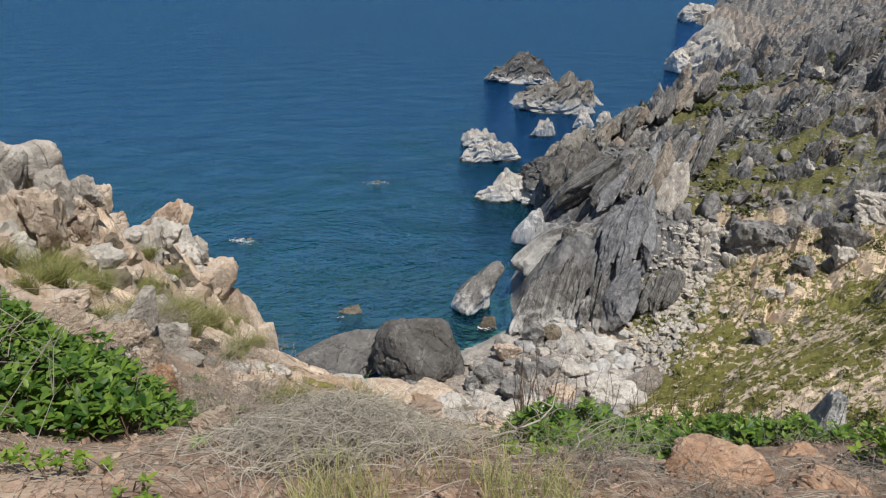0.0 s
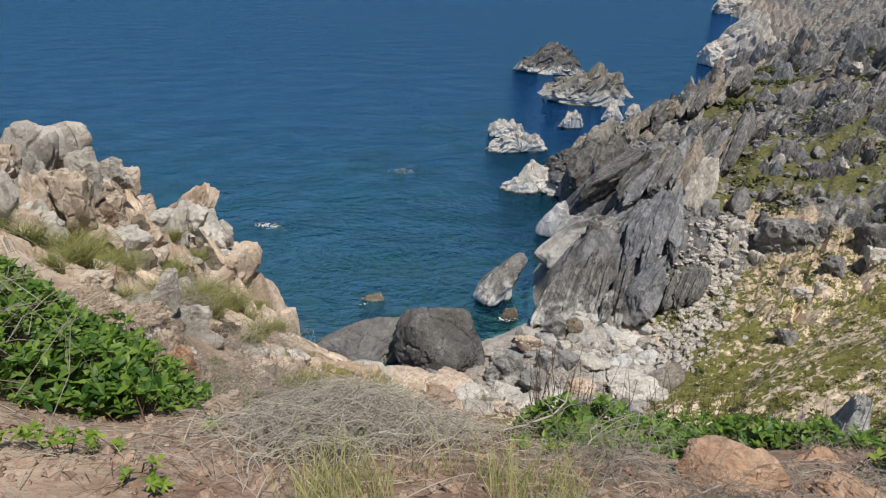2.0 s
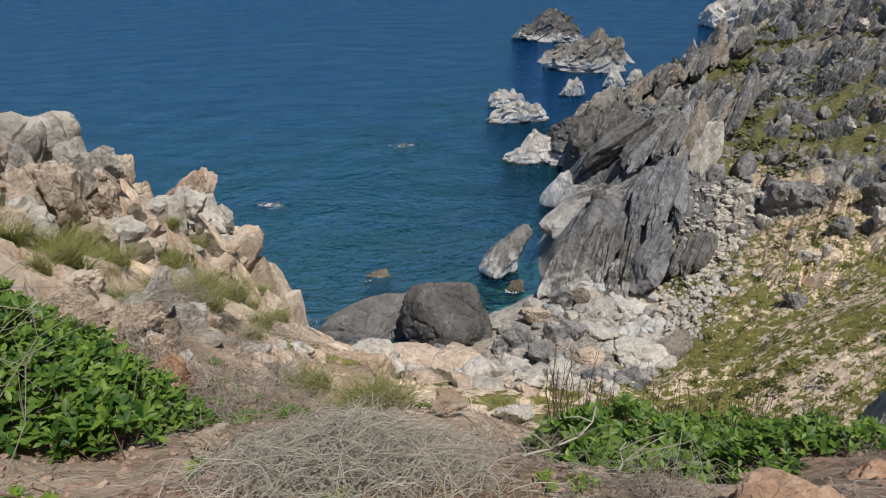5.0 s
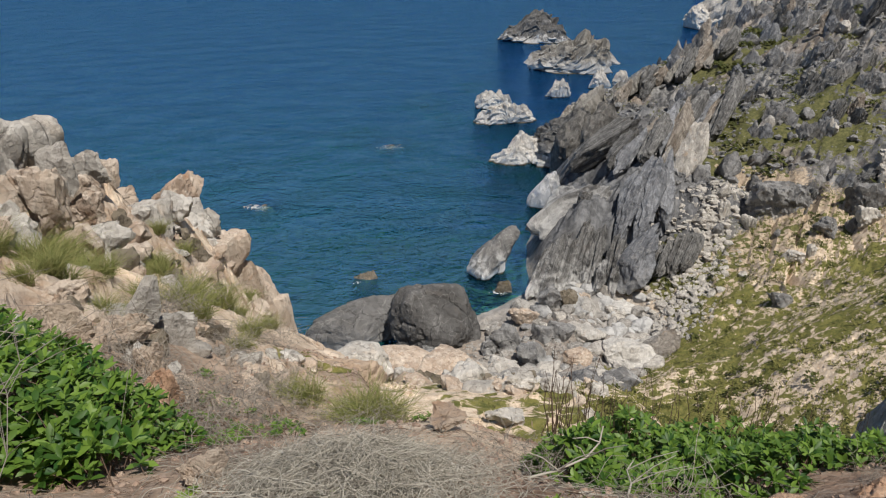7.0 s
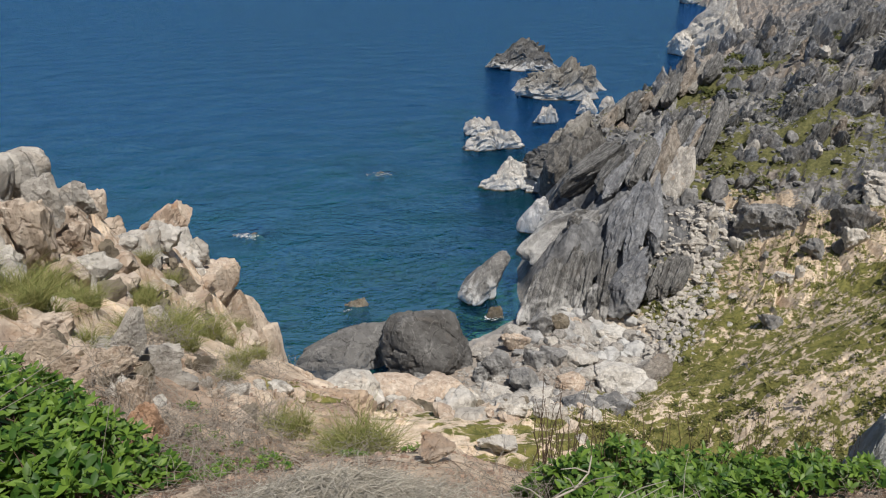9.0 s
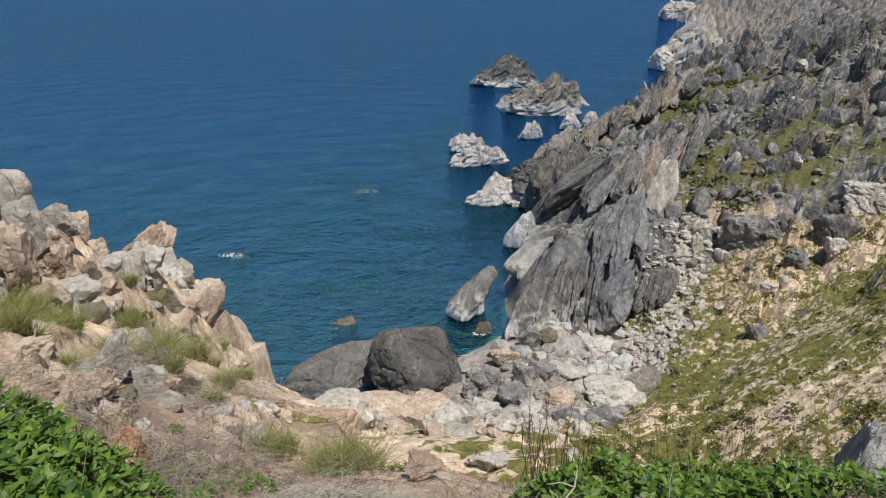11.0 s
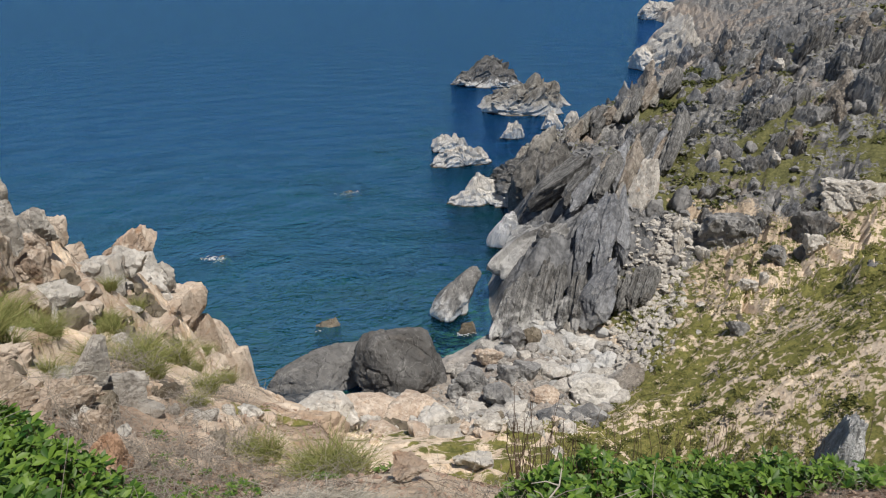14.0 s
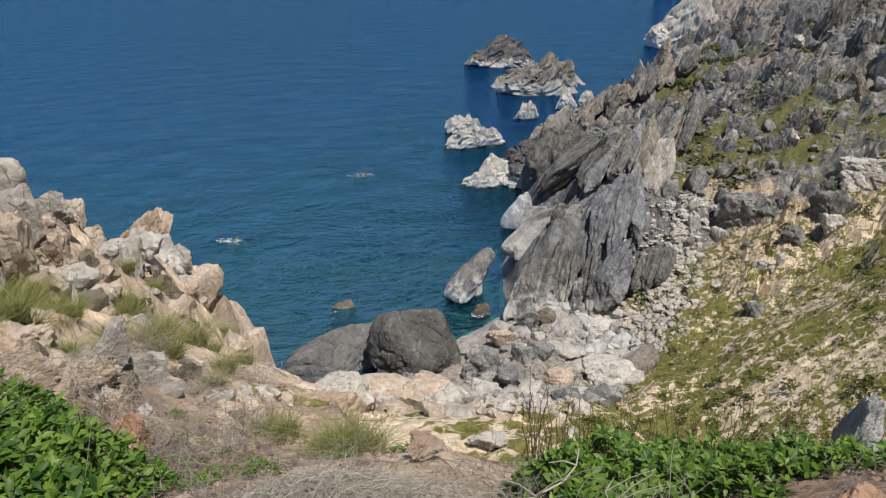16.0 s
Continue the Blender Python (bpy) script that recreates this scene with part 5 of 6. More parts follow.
def stones_stuff(name, count, where, sizes, mat, label, seed, lift=0.1, top=None):
    """A sheet of loose stones in one mesh."""
    r = np.random.RandomState(seed)
    v0, f0 = BALLS[1]
    vs, fs = [], []
    xy = where(r, count)
    zz = zones(xy[:, 0], xy[:, 1])[0]
    for k in range(len(xy)):
        s = sizes[0] * (sizes[1] / sizes[0]) ** (r.rand() ** 1.8)
        p = v0 * (1 + 0.28 * r.normal(size=(len(v0), 1)).clip(-1.4, 1.4)) * s * r.uniform(0.6, 1.2, 3)
        a = r.uniform(0, 6.28)
        p = p @ np.array([[math.cos(a), math.sin(a), 0], [-math.sin(a), math.cos(a), 0], [0, 0, 0.75]])
        z = zz[k] + s * lift
        if top is not None:
            z = min(z, top - p[:, 2].max())
        vs.append(p + [xy[k, 0], xy[k, 1], z])
        fs.append(f0 + k * len(v0))
    me = mesh_from(name, np.vstack(vs), np.vstack(fs), False)
    me.materials.append(mat)
    return tagged(new(name, me), label, "stones", kind="stuff")


stones_stuff("gravel", 7000, lambda r, n: np.stack([r.uniform(-3.0, 2.8, n), 1.2 + r.rand(n) ** 1.8 * 8.5], 1), (0.006, 0.042), pebble_mat, "reddish loose gravel on dry soil", 3)
stones_stuff("rubble", 1500, lambda r, n: (lambda y: np.stack([r.uniform(-7, 26, n) * (0.35 + 0.65 * (y - 48) / 32), y], 1))(r.uniform(48, 78, n)), (0.18, 0.6), cobble_mat, "pale rubble between the beach boulders", 4, -0.1)
stones_stuff("talus", 2300, lambda r, n: (lambda y: np.stack([25 + (y - 70) * 0.6 + r.normal(0, 2.6, n), y], 1))(r.uniform(68, 94, n)), (0.12, 0.85), scree_mat, "pale broken scree below the headland", 5, -0.3)
stones_stuff("hill_rubble", 2600, lambda r, n: (lambda y: np.stack([np.interp(y, [86, 90, 136, 156, 190, 222, 290], [30, 30, 32, 32, 40, 74, 118]) + r.rand(n) ** 1.3 * 75, y], 1))(94 + 136 * r.rand(n) ** 1.4), (0.18, 0.8), slab_rock, "grey broken rubble over the headland slope", 6)
stones_stuff("seabed_rocks", 420, lambda r, n: (lambda y: np.stack([r.uniform(-30, 14, n), y], 1))(76 + 34 * r.rand(n) ** 1.4), (0.5, 1.9), brown_rock, "dim weedy rocks on the sea floor", 7, 0.1, -0.6)


def foam(spots, seed):
    """Broken white water round rocks awash: thin ragged flecks on the surface."""
    r = np.random.RandomState(seed)
    vs, fs = [], []
    for x, y, spread, count in spots:
        for _ in range(count * 2):
            px, py, s = x + r.normal(0, spread), y + r.normal(0, spread * 0.6), r.uniform(0.03, 0.16)
            a = np.arange(8) / 8 * 6.283
            rad = s * r.uniform(0.15, 1.0, 8) ** 1.5
            fs.append(np.arange(8) + 8 * len(fs))
            vs.append(np.stack([px + np.cos(a) * rad * 2.0, py + np.sin(a) * rad, np.full(8, 0.05 + 0.12 * r.rand())], 1))
    me = mesh_from("sea_foam", np.vstack(vs), np.array(fs), False)
    me.materials.append(foam_mat)
    return tagged(new("sea_foam", me), "broken white foam round rocks awash", "foam", kind="stuff")


foam(((-38.9, 116.3, 0.9, 60), (-37.2, 115.6, 0.7, 20), (-15.6, 149.6, 1.3, 45), (6.2, 85.6, 0.8, 22), (-15.2, 88.6, 0.5, 5)), 8)

# ---- plants ----
def part(name, me, mat, parent, label=""):
    if mat is not None and not me.materials:
        me.materials.append(mat)
    ob = new(name, me)
    ob.parent = parent
    ob.matrix_parent_inverse = parent.matrix_basis.inverted()
    return tagged(ob, label)


LEAF_V = np.array([(0, 0, 0), (0, 0.34, -0.03), (0, 0.72, -0.02), (0, 1.0, -0.10), (-0.15, 0.28, 0.03), (-0.19, 0.64, 0.03), (0.15, 0.28, 0.03), (0.19, 0.64, 0.03)])
LEAF_F = np.array([(0, 1, 4), (1, 5, 4), (1, 2, 5), (2, 3, 5), (0, 6, 1), (1, 6, 7), (1, 7, 2), (2, 7, 3)])


def leaf_matrices(r, centre, count, size, up):
    """A whorl of leaves round the tip of a shoot."""
    out = []
    start = r.uniform(0, 6.28)
    for k in range(count):
        a = start + k * 2.4
        tilt = radians(r.uniform(5, 70) - 20)
        s = size * r.uniform(0.7, 1.25)
        m = Matrix.Translation(centre) @ up @ Matrix.Rotation(a, 4, "Z") @ Matrix.Rotation(tilt, 4, "X") @ Matrix.Rotation(r.uniform(-0.5, 0.5), 4, "Y") @ Matrix.Diagonal((s, s, s, 1))
        out.append(m)
    return out


def joined(name, shape, matrices, smooth=False):
    v, f = shape
    ms = np.array([m for m in matrices])
    vs = np.einsum("nij,kj->nki", ms[:, :3, :3], v) + ms[:, None, :3, 3]
    fs = f[None] + (np.arange(len(ms)) * len(v))[:, None, None]
    return mesh_from(name, vs.reshape(-1, 3), fs.reshape(-1, f.shape[1]), smooth)


def tube_mesh(name, lines, radius, taper=0.35, sides=4):
    """Thin stems along polylines of equal length."""
    lines = np.asarray(lines, float)
    n, k, _ = lines.shape
    t = np.gradient(lines, axis=1)
    t /= np.linalg.norm(t, axis=2, keepdims=True) + 1e-9
    ref = np.where(np.abs(t[..., 2:]) > 0.9, [1.0, 0, 0], [0, 0, 1.0])
    a = np.cross(t, ref)
    a /= np.linalg.norm(a, axis=2, keepdims=True) + 1e-9
    b = np.cross(t, a)
    rad = (np.ones((n, 1)) * np.asarray(radius).reshape(-1, 1)) * np.linspace(1, taper, k)
    rings = [lines + rad[..., None] * (math.cos(2 * math.pi * s / sides) * a + math.sin(2 * math.pi * s / sides) * b) for s in range(sides)]
    v = np.stack(rings, 2).reshape(-1, 3)
    i = np.arange(n * k * sides).reshape(n, k, sides)
    j = np.roll(i, -1, 2)
    f = np.stack([i[:, :-1], j[:, :-1], j[:, 1:], i[:, 1:]], -1).reshape(-1, 4)
    return mesh_from(name, v, f, True)


def ribbon_mesh(name, lines, width):
    """Grass blades: tapering strips along polylines."""
    lines = np.asarray(lines, float)
    n, k, _ = lines.shape
    t = lines[:, -1] - lines[:, 0]
    side = np.cross(t, np.random.RandomState(n).normal(size=(n, 3)))
    side /= np.linalg.norm(side, axis=1, keepdims=True) + 1e-9
    w = np.asarray(width).reshape(-1, 1) * np.linspace(1, 0.12, k)
    off = side[:, None] * w[..., None] / 2
    v = np.stack([lines - off, lines + off], 2).reshape(-1, 3)
    i = np.arange(n * k * 2).reshape(n, k, 2)
    f = np.stack([i[:, :-1, 0], i[:, :-1, 1], i[:, 1:, 1], i[:, 1:, 0]], -1).reshape(-1, 4)
    return mesh_from(name, v, f, False)


def arcs(r, roots, heights, spread, droop, k=5):
    """Curved shoots from roots: they rise, lean out and hang over."""
    n = len(roots)
    a = r.uniform(0, 2 * math.pi, n)
    lean = spread * r.uniform(0.15, 1, n) * heights
    s = np.linspace(0, 1, k)
    out = roots[:, None] + np.zeros((n, k, 3))
    out[..., 0] += np.cos(a)[:, None] * lean[:, None] * s ** 1.6
    out[..., 1] += np.sin(a)[:, None] * lean[:, None] * s ** 1.6
    out[..., 2] += heights[:, None] * (s - droop * s ** 3)
    return out


def bush(name, mounds, shoots, leaf_size, label, seed, single=140, mat=leaf_mat):
    """A low bush over mounds (x, y, radius x, radius y, height)."""
    r = random.Random(seed)
    x0, y0 = mounds[0][0], mounds[0][1]
    ob = new(name)
    ob.location = (x0, y0, ground_z(x0, y0))
    tagged(ob, label, "bush")
    tips = []
    area = [m[2] * m[3] for m in mounds]
    for m in r.choices(mounds, area, k=shoots):
        a, q = r.uniform(0, 2 * math.pi), math.sqrt(r.random())
        x, y = m[0] + m[2] * q * math.cos(a), m[1] + m[3] * q * math.sin(a)
        top = m[4] * (1 - q * q) ** 0.8 * (0.75 + 0.35 * noise.noise((x * 2.3, y * 2.3, seed)))
        if shoots > 100 and noise.noise((x * 3.1, y * 3.1, seed + 5)) < -0.30:
            continue
        tips.append((x, y, max(0.06, top) * (1 - 0.45 * r.random() ** 2)))
    tips = np.array(tips)
    g = zones(tips[:, 0], tips[:, 1])[0]
    leaves, stems = [], []
    rs = np.random.RandomState(seed)
    for (x, y, h), z in zip(tips, g):
        up = Euler((r.uniform(-0.5, 0.5), r.uniform(-0.5, 0.5), 0)).to_matrix().to_4x4()
        leaves += leaf_matrices(r, (x, y, z + h), r.randint(5, 8), leaf_size, up)
        bx, by = x + r.uniform(-0.18, 0.18), y + r.uniform(-0.18, 0.18)
        stems.append([(bx, by, z - 0.05), (bx * 0.6 + x * 0.4, by * 0.6 + y * 0.4, z + h * 0.45), (x, y, z + h)])
    tagged(part("stem_tangle", tube_mesh("stem_tangle", stems, rs.uniform(0.003, 0.006, len(stems))), twig_mat, ob, "thin brown stems"), kind="stuff")
    r.shuffle(leaves)
    one = mesh_from("leaf", LEAF_V, LEAF_F, True)
    one.materials.append(mat)
    for m in leaves[:single]:
        lf = new("leaf", one)
        lf.parent = ob
        lf.matrix_parent_inverse = Matrix.Translation(ob.location).inverted()
        lf.matrix_basis = m
    me = joined("foliage", (LEAF_V, LEAF_F), leaves[single:], True)
    tagged(part("foliage", me, mat, ob, "dense glossy green leaves"), kind="stuff")
    return ob


left_bush = bush("leafy_bush", [(-3.1, 3.6, 1.3, 0.95, 0.70), (-3.9, 4.6, 1.2, 1.0, 0.58), (-2.2, 3.25, 0.48, 0.5, 0.55), (-1.96, 3.1, 0.32, 0.34, 0.42), (-2.6, 2.75, 0.5, 0.3, 0.2), (-2.5, 3.9, 0.7, 0.7, 0.75)], 1700, 0.084,
                 "dense low bush with broad glossy green leaves on dry soil", 21, 160)
right_bush = bush("leafy_bush", [(2.1, 4.75, 0.75, 0.75, 0.85), (1.35, 4.35, 0.6, 0.75, 0.8), (0.78, 3.65, 0.4, 0.6, 0.6), (2.85, 4.6, 0.7, 0.65, 0.85), (3.6, 4.4, 0.7, 0.55, 0.85), (1.0, 3.35, 0.4, 0.35, 0.4), (1.75, 3.75, 0.5, 0.4, 0.5), (2.5, 3.95, 0.5, 0.4, 0.5)], 2500, 0.070,
                  "long low bush with bright green leaves along the slope edge", 22, 140)
small_bush = bush("leafy_plant", [(2.45, 2.65, 0.28, 0.3, 0.35)], 46, 0.075, "small green leafy plant beside orange rock", 23, 20, sprout_mat)
for _k, (_x, _y, _s) in enumerate(((-1.42, 1.98, 0.16), (-1.75, 2.1, 0.14), (-1.17, 2.62, 0.07), (-0.62, 2.62, 0.08), (-0.48, 2.2, 0.1), (0.42, 2.5, 0.14), (-1.05, 1.75, 0.1))):
    bush("leafy_plant", [(_x, _y, _s, _s * 0.8, 0.13)], 12 if _s > 0.1 else 5, 0.040, "small sprouting plant with light green leaves in gravel", 40 + _k, 6, sprout_mat)


for _k, (_x, _y, _s) in enumerate(((-2.2, 5.0, 0.3), (-1.95, 5.5, 0.25), (-2.5, 5.7, 0.25), (-1.3, 4.2, 0.16), (-2.9, 6.6, 0.2), (-0.3, 5.0, 0.15), (-1.75, 4.3, 0.2), (-0.9, 5.2, 0.14), (-1.75, 3.9, 0.22), (-1.95, 4.6, 0.3), (-1.5, 4.7, 0.2))):
    bush("weed", [(_x, _y, _s, _s * 0.8, 0.14)], 26, 0.032, "low grey-green weed on the stony slope", 60 + _k, 10)


def tuft_mesh(seed, blades=420, radius=0.16, height=0.5):
    r = np.random.RandomState(seed)
    a, q = r.uniform(0, 6.28, blades), radius * np.sqrt(r.rand(blades))
    roots = np.stack([np.cos(a) * q, np.sin(a) * q, np.full(blades, -0.03)], 1)
    lines = arcs(r, roots, height * r.uniform(0.5, 1.1, blades), 0.9, 0.32)
    lines[..., 0] += (np.cos(a) * q * 0.9)[:, None] * np.linspace(0, 1, 5) ** 1.5
    lines[..., 1] += (np.sin(a) * q * 0.9)[:, None] * np.linspace(0, 1, 5) ** 1.5
    me = ribbon_mesh("grass_tuft", lines, r.uniform(0.006, 0.011, blades) * height * 2)
    me.materials.append(tuft_mat)
    return me


TUFTS = [tuft_mesh(60 + k) for k in range(5)]


def tuft(k, x, y, s, h, label="yellow-green tuft of wild grass on the slope"):
    ob = new("grass_tuft", TUFTS[k % 5])
    ob.matrix_world = pose(x, y, ground_z(x, y), 0, 0, k * 67) @ Matrix.Diagonal((s, s, h, 1))
    return tagged(ob, label, "grass tuft", "grass tufts")


tuft(0, -0.95, 5.75, 1.25, 0.85, "large green tuft of long grass at the slope edge")
tuft(1, -0.75, 5.85, 1.1, 0.85)
tuft(2, -0.9, 5.65, 1.1, 0.85)
tuft(3, -1.1, 5.7, 1.0, 0.8)
tuft(4, -1.2, 5.95, 0.8, 0.6)
tuft(2, -1.75, 6.5, 0.9, 0.75)
tuft(3, -2.1, 6.9, 0.8, 0.6)
rng = random.Random(31)
for _k, (_x, _y, _s) in enumerate(((-7.0, 14.6, 1.6), (-6.4, 13.9, 1.4), (-4.3, 10.1, 1.5), (-3.9, 9.5, 1.3), (-4.9, 11.0, 1.5), (-5.6, 12.2, 1.6), (-7.4, 14.2, 1.3), (-5.4, 8.8, 1.3), (-5.0, 9.0, 1.1), (-4.0, 6.8, 0.9),
                                    (-6.6, 10.2, 1.4), (-6.1, 9.6, 1.3), (-5.9, 8.4, 1.4), (-6.6, 9.0, 1.5), (-5.2, 7.6, 1.3), (-4.9, 7.2, 1.0), (-7.9, 16.4, 1.4), (-5.0, 12.6, 1.2), (-6.8, 16.5, 1.3), (-2.9, 7.9, 0.6), (-4.4, 8.2, 0.8), (-3.4, 10.8, 0.9), (-6.2, 17.2, 1.1))):
    for _j in range(2):
        tuft(_k + _j, _x + rng.uniform(-0.5, 0.5) * _s * 0.6, _y + rng.uniform(-0.5, 0.5) * _s * 0.6, _s * rng.uniform(0.75, 1.1), 0.85 * _s * rng.uniform(0.7, 1.0))


def grass_patch():
    """Tall thin grass close by, growing among dry straw."""
    r = np.random.RandomState(77)
    n = 1900
    x, y = r.uniform(-0.52, 0.50, n), r.uniform(1.2, 1.95, n)
    keep = fbm(x * 3, y * 3, 2, 5) > -0.25
    x, y = x[keep], y[keep]
    roots = np.stack([x, y, zones(x, y)[0] - 0.02], 1)
    me = ribbon_mesh("tall_grass", arcs(r, roots, r.uniform(0.10, 0.34, len(x)), 0.55, 0.15, 6), r.uniform(0.0025, 0.0055, len(x)))
    me.materials.append(tall_mat)
    tagged(new("tall_grass", me), "tall thin yellow-green grass growing from dry straw", "grass", kind="stuff")


grass_patch()


def straw_heap():
    r = np.random.RandomState(78)
    n = 3600
    x, y = r.normal(-0.5, 0.30, n), r.normal(2.75, 0.36, n)
    h = 0.30 * np.exp(-((x + 0.55) / 0.5) ** 2 - ((y - 2.75) / 0.6) ** 2)
    z = zones(x, y)[0] + h * r.rand(n) ** 0.5
    a, ln = r.uniform(0, 6.28, n), r.uniform(0.10, 0.34, n)
    s = np.linspace(-0.5, 0.5, 5)
    bend = r.normal(0, 0.25, n)
    lines = np.stack([x[:, None] + np.cos(a)[:, None] * ln[:, None] * s + (np.sin(a) * bend * ln)[:, None] * s * s * 2,
                      y[:, None] + np.sin(a)[:, None] * ln[:, None] * s - (np.cos(a) * bend * ln)[:, None] * s * s * 2,
                      z[:, None] + 0.07 * (1 - 3.2 * s * s) * r.uniform(0.2, 1.2, (n, 1)) + r.normal(0, 0.05, (n, 1)) * s], 2)
    me = tube_mesh("straw", lines, r.uniform(0.0012, 0.0026, n), 0.5, 3)
    me.materials.append(straw_mat)
    tagged(new("straw", me), "tangled heap of dry grey straw on the ground", "dry grass", kind="stuff")


straw_heap()


def litter(name, n, box, lengths, radius, mat, label, seed):
    """Dry stalks lying over the soil."""
    r = np.random.RandomState(seed)
    x, y = r.uniform(box[0], box[1], n), r.uniform(box[2], box[3], n)
    keep = fbm(x * 1.4, y * 1.4, 3, seed) > -0.1
    x, y = x[keep], y[keep]
    n = len(x)
    a, ln = r.uniform(0, 6.28, n), r.uniform(*lengths, n)
    s = np.linspace(-0.5, 0.5, 4)
    px, py = x[:, None] + np.cos(a)[:, None] * ln[:, None] * s, y[:, None] + np.sin(a)[:, None] * ln[:, None] * s
    pz = zones(px.ravel(), py.ravel())[0].reshape(px.shape) + 0.008 + r.rand(n, 1) * 0.05 * (1 - 3 * s * s)
    me = tube_mesh(name, np.stack([px, py, pz], 2), r.uniform(0.6, 1.2, n) * radius, 0.5, 3)
    me.materials.append(mat)
    return tagged(new(name, me), label, "dry stalks", kind="stuff")


litter("dry_stalks", 1300, (-3.0, 1.1, 1.2, 4.6), (0.08, 0.36), 0.0022, straw_mat, "thick mat of dry grey stalks over reddish soil", 84)
litter("dry_stalks", 1300, (0.3, 2.6, 1.3, 3.2), (0.08, 0.32), 0.002, straw_mat, "dry grey stalks lying between tan rocks", 85)
litter("dry_stalks", 2200, (-3.2, 3.2, 1.2, 4.4), (0.04, 0.22), 0.0016, twig_mat, "dry broken stalks scattered over reddish soil", 81)
litter("dry_stalks", 1600, (-5.0, 1.6, 4.0, 9.5), (0.08, 0.35), 0.003, twig_mat, "thin brown stalks on the soil of the slope", 82)


def dry_shrub_mesh(seed):
    r = np.random.RandomState(seed)
    n = 190
    roots = np.stack([r.normal(0, 0.16, n), r.normal(0, 0.13, n), np.full(n, -0.02)], 1)
    lines = arcs(r, roots, r.uniform(0.05, 0.26, n), 2.0, 0.55)
    lines += r.normal(0, 0.012, lines.shape)
    me = tube_mesh("dry_shrub", lines, r.uniform(0.0012, 0.0025, n), 0.5, 3)
    me.materials.append(drab_mat)
    return me


drab_mat = plain("grey_brown_dry_shrub", (0.20, 0.175, 0.15), (0.40, 0.355, 0.305), 6, 0.85, 0.15)
DRY = [dry_shrub_mesh(90 + k) for k in range(3)]
for _k, (_x, _y, _s) in enumerate(((-2.3, 5.3, 1.5), (-1.75, 5.0, 1.1), (-2.6, 6.1, 1.4), (-3.0, 7.4, 1.6), (-3.5, 8.3, 1.8), (-2.1, 4.6, 1.1), (-0.6, 4.3, 0.9), (0.1, 3.9, 0.8), (-4.4, 9.0, 1.8), (-5.2, 10.6, 2.0), (-3.9, 7.6, 1.3), (-0.9, 3.6, 1.0), (-3.0, 9.2, 1.7), (2.3, 3.3, 0.6), (0.8, 2.4, 0.9), (1.8, 2.2, 0.9), (0.6, 2.1, 0.8), (1.1, 2.0, 0.8), (1.4, 2.25, 0.8), (-5.8, 13.2, 2.2), (-3.3, 6.4, 1.2), (-1.2, 4.6, 1.0), (-2.45, 4.7, 1.6), (-2.7, 5.2, 1.4), (-2.1, 5.9, 1.5), (-3.3, 5.6, 1.6), (-2.4, 6.9, 1.5), (-4.2, 7.9, 1.7), (-3.0, 3.0, 1.8), (-3.6, 3.2, 2.0), (-1.3, 3.1, 1.0), (0.4, 3.3, 1.0))):
    _o = new("dry_shrub", DRY[_k % 3])
    _o.matrix_world = pose(_x, _y, ground_z(_x, _y), 0, 0, _k * 50) @ Matrix.Diagonal((_s, _s, _s * 0.9, 1))
    tagged(_o, "low grey-brown dry twiggy shrub on the slope", "dry shrub", "dry shrubs")


def twigs():
    r = np.random.RandomState(83)
    n = 110
    x = np.concatenate([r.normal(0.85, 0.16, 34), r.uniform(0.7, 3.4, 76)])
    y = np.concatenate([r.normal(4.5, 0.35, 34), 4.9 + 0.25 * r.normal(size=76)])
    roots = np.stack([x, y, zones(x, y)[0]], 1)
    h = np.concatenate([r.uniform(0.5, 0.95, 34), r.uniform(0.7, 1.15, 76)])
    lines = arcs(r, roots, h, 0.18, 0.02, 6)
    lines[:, 1:] += r.normal(0, 0.012, lines[:, 1:].shape)
    me = tube_mesh("bare_stems", lines, r.uniform(0.003, 0.0055, n), 0.4, 4)
    me.materials.append(twig_mat)
    tagged(new("bare_stems", me), "bare upright reddish-brown stems behind the green bush", "stems", kind="stuff")


twigs()


def dead_branch(points, forks, thick, label, mat=dead_mat):
    """A bleached branch with side shoots."""
    pts = [Vector(p) for p in points]
    base = pts[0]
    ob = new("dead_branch")
    ob.location = base
    tagged(ob, label, "branch")
    part("stem", tube_mesh("stem", [pts], [thick], 0.5, 6), mat, ob)
    r = random.Random(int(thick * 1e5))
    for k in range(forks):
        i = 1 + k % (len(pts) - 2)
        p = pts[i]
        way = Vector((r.uniform(-1, 1), r.uniform(-0.5, 0.5), r.uniform(0.3, 1))).normalized() * r.uniform(0.12, 0.3)
        part("shoot", tube_mesh("shoot", [[p, p + way * 0.5 + Vector((0, 0, 0.02)), p + way]], [thick * 0.6], 0.4, 5), mat, ob)
    return ob


_g = lambda x, y, h: (x, y, ground_z(x, y) + h)
dead_branch([_g(0.28, 2.95, 0.05), _g(0.42, 2.95, 0.12), _g(0.56, 3.0, 0.22), _g(0.63, 3.05, 0.34), _g(0.65, 3.1, 0.46)], 5, 0.007, "forked bleached dead branch lying in front of the bush")
dead_branch([_g(0.72, 2.8, 0.02), _g(0.78, 2.95, 0.1), _g(0.8, 3.1, 0.2), _g(0.86, 3.2, 0.3)], 3, 0.006, "pale dead branch beside the green bush")
dead_branch([_g(-2.1, 2.5, 0.1), _g(-1.95, 2.9, 0.75), _g(-1.75, 3.2, 1.0), _g(-1.45, 3.5, 1.05)], 4, 0.0025, "long thin grey stem arching over the bush", stem_mat)
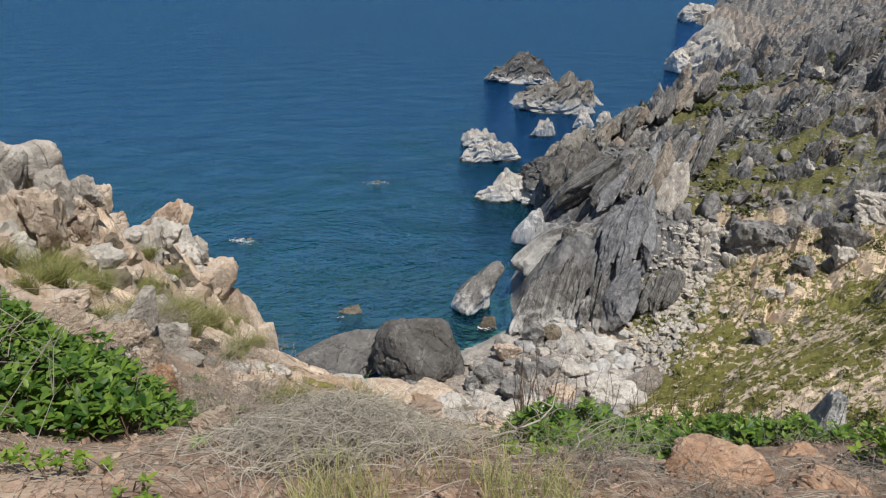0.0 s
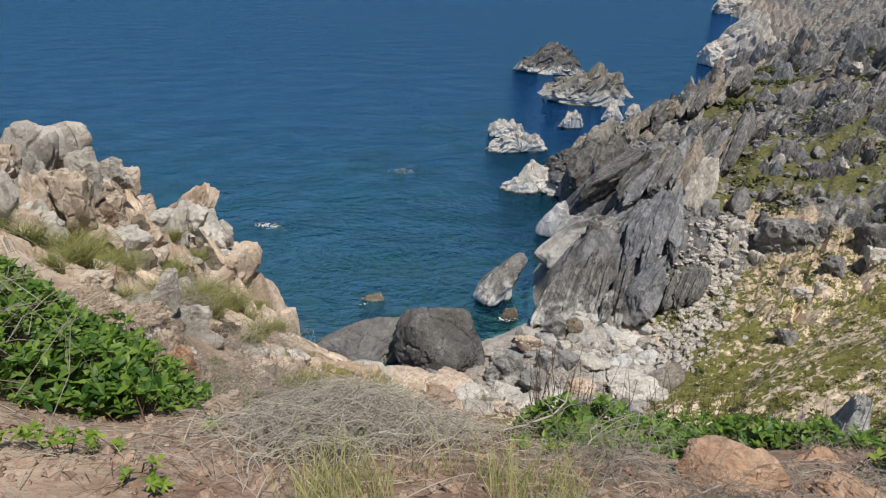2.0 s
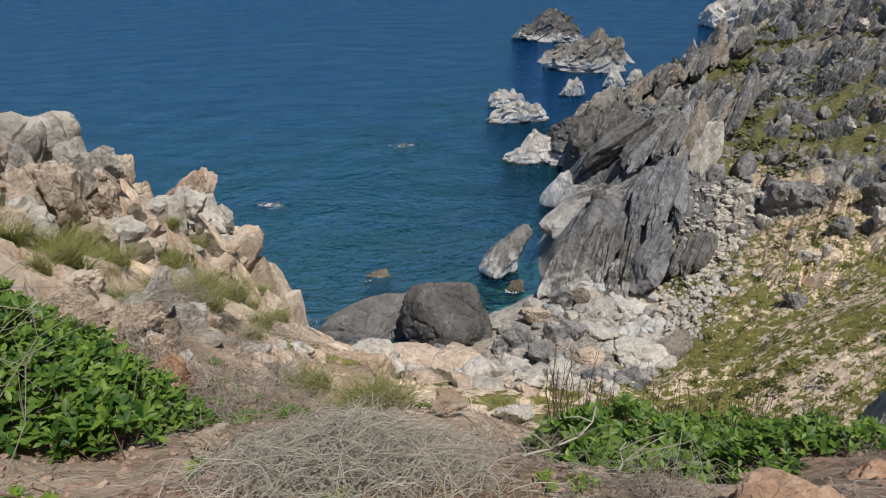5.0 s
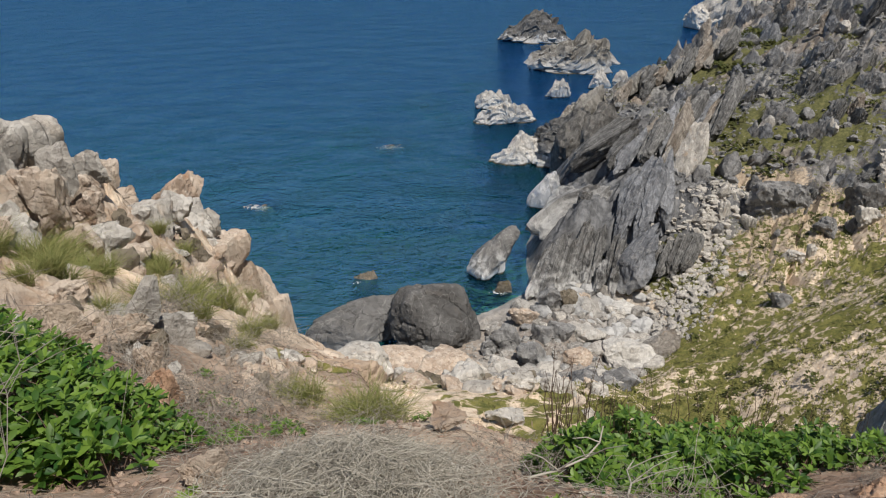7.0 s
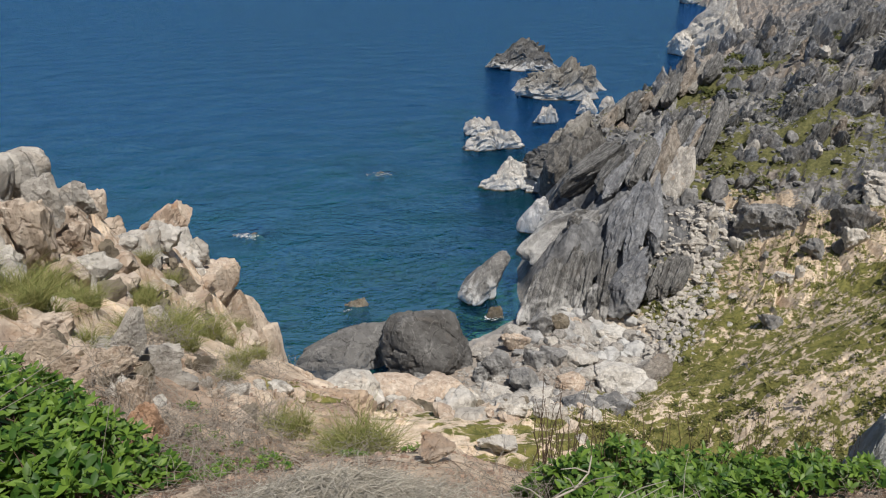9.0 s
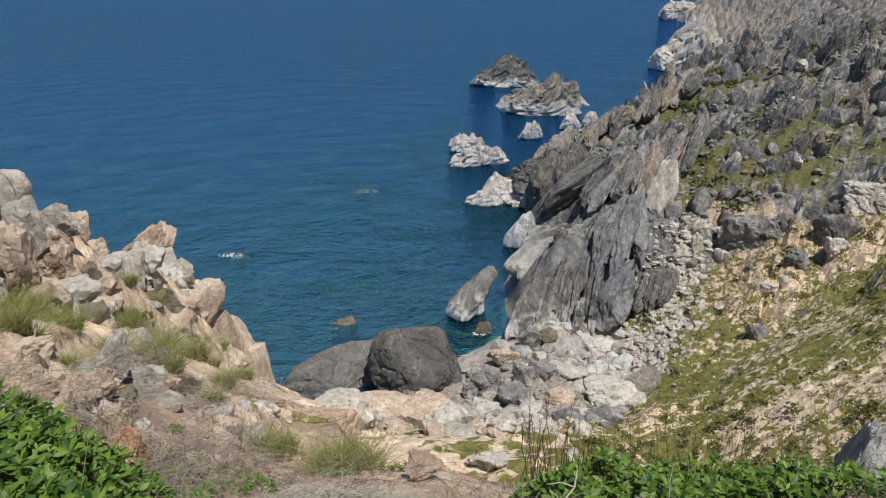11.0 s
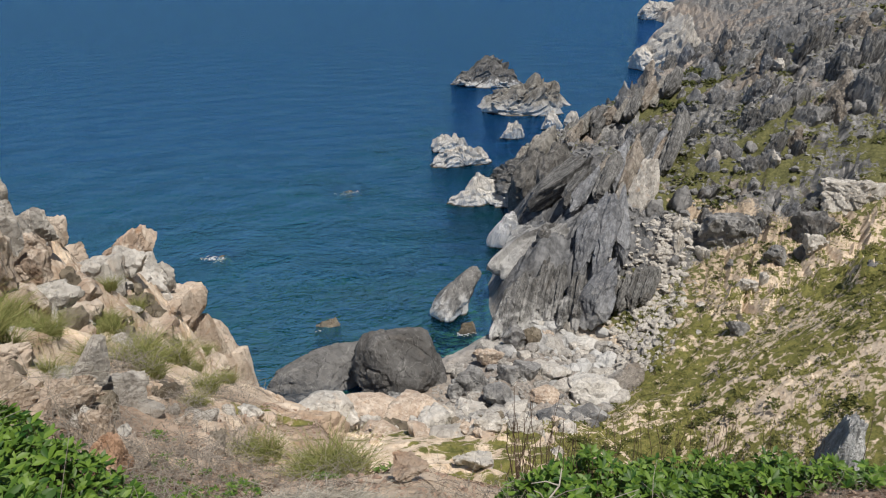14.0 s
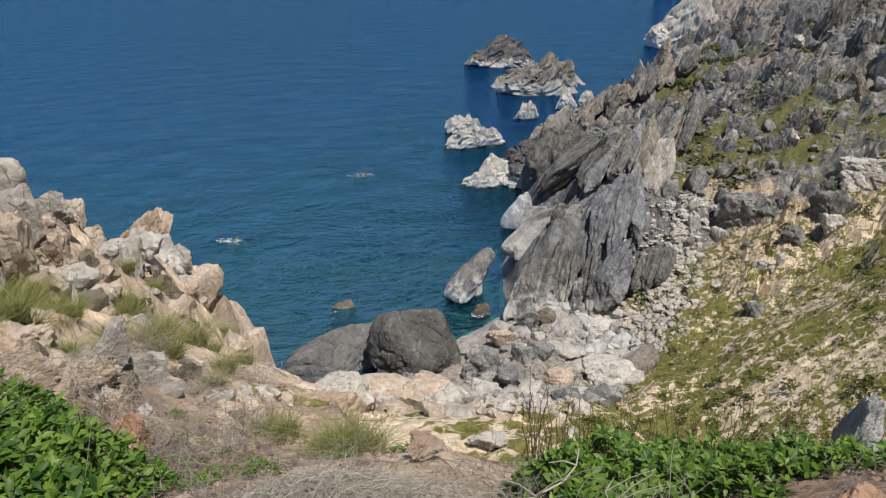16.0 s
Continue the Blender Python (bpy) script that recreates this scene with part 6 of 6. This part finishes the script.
dead_branch([_g(-3.2, 2.7, 0.4), _g(-2.7, 2.75, 0.85), _g(-2.2, 2.7, 0.8), _g(-1.8, 2.65, 0.45)], 6, 0.0025, "tangled thin grey stem lying on the bush", stem_mat)
dead_branch([_g(-1.75, 2.2, 0.05), _g(-1.72, 2.4, 0.35), _g(-1.8, 2.6, 0.6), _g(-1.85, 2.8, 0.75)], 5, 0.0025, "thin brown dry stem standing in the bush", stem_mat)
dead_branch([_g(-3.4, 3.0, 0.7), _g(-3.0, 3.0, 0.95), _g(-2.6, 2.9, 0.9), _g(-2.3, 2.85, 0.7)], 8, 0.0031, "grey dead stem with twigs lying over the leaves", stem_mat)
dead_branch([_g(-3.6, 3.3, 0.85), _g(-3.2, 3.3, 1.0), _g(-2.8, 3.4, 1.05), _g(-2.5, 3.5, 0.95)], 8, 0.0028, "grey forked dead stem lying over the leaves", stem_mat)
dead_branch([_g(-2.2, 3.0, 0.5), _g(-1.9, 3.1, 0.8), _g(-1.6, 3.3, 0.95), _g(-1.3, 3.6, 1.0)], 5, 0.0022, "thin grey stem arching out of the bush", stem_mat)
dead_branch([_g(-1.9, 3.3, 0.2), _g(-1.85, 3.5, 0.7), _g(-1.95, 3.6, 1.0), _g(-2.05, 3.7, 1.2)], 6, 0.0019, "thin dark bare shoot rising from the bush", stem_mat)


# low cushions of shrub over the headland and the sandy slope
def cushion_mesh(seed):
    r = random.Random(seed)
    mats = []
    for k in range(70):
        a, q = r.uniform(0, 6.28), math.sqrt(r.random())
        p = (0.5 * q * math.cos(a), 0.5 * q * math.sin(a), 0.30 * (1 - q * q) ** 0.7 * r.uniform(0.6, 1.1) + 0.02)
        s = r.uniform(0.11, 0.24)
        mats.append(Matrix.Translation(p) @ Euler((r.uniform(-1, 1), r.uniform(-1, 1), r.uniform(0, 6.28))).to_matrix().to_4x4() @ Matrix.Diagonal((s * 1.6, s, s, 1)))
    me = joined("shrub", (LEAF_V, LEAF_F), mats, True)
    me.materials.append(shrub_mat)
    return me


CUSHIONS = [cushion_mesh(k) for k in range(4)]
rng = random.Random(32)
placed = 0
while placed < 300:
    far = placed > 110
    y = rng.uniform(78, 190) if far else rng.uniform(34, 82)
    x = y * rng.uniform(0.28, 0.86)
    z, gr, sa, ta, da, so, re = (float(v[0]) for v in zones(np.array([x]), np.array([y])))
    if z < 3 or gr < (0.22 if far else 0.3) or da > 0.3:
        continue
    s = rng.uniform(0.8, 1.9) * (1.0 + max(0, y - 76) / 40)
    ob = new("shrub", CUSHIONS[rng.randrange(4)])
    ob.matrix_world = pose(x, y, z - 0.06 * s, 0, -18, rng.uniform(0, 360)) @ Matrix.Diagonal((s * rng.uniform(0.8, 1.5), s, s * rng.uniform(0.5, 0.9), 1))
    tagged(ob, "low olive green shrub cushion on the stony slope", "shrub", "shrubs on the slope")
    placed += 1


def turf_clumps():
    """Small clumps of grass over the sandy slope."""
    r = np.random.RandomState(91)
    y = r.uniform(30, 92, 40000)
    x = y * r.uniform(0.12, 0.84, 40000)
    keep = (slope_turf(x, y) > 0.5) & (fbm(x * 0.55, y * 0.75, 2, 301) + 0.6 * fbm(x * 0.14, y * 0.14, 2, 302) > 0.0)
    x, y = x[keep][:4200], y[keep][:4200]
    g = zones(x, y)[0]
    mats = []
    for px, py, pz in zip(x, y, g):
        for _ in range(r.randint(5, 9)):
            s = r.uniform(0.16, 0.34)
            mats.append(Matrix.Translation((px + r.normal(0, 0.28), py + r.normal(0, 0.2), pz - 0.06)) @ Euler((r.uniform(0.1, 0.8), r.uniform(-0.4, 0.4), r.uniform(0, 6.28))).to_matrix().to_4x4() @ Matrix.Diagonal((s * 0.9, s, s, 1)))
    me = joined("turf_clumps", (np.array([(-0.22, 0, 0), (0.22, 0, 0), (0.1, 1, 0.1), (-0.15, 0.8, 0.05)]), np.array([(0, 1, 2, 3)])), mats)
    me.materials.append(turf_mat)
    tagged(new("turf_clumps", me), "small olive green grass clumps on the sandy slope", "grass", kind="stuff")


turf_mat = plain("olive_turf", (0.12, 0.128, 0.036), (0.27, 0.245, 0.085), 1.5, 0.8, 0.15, 0.15)
turf_clumps()
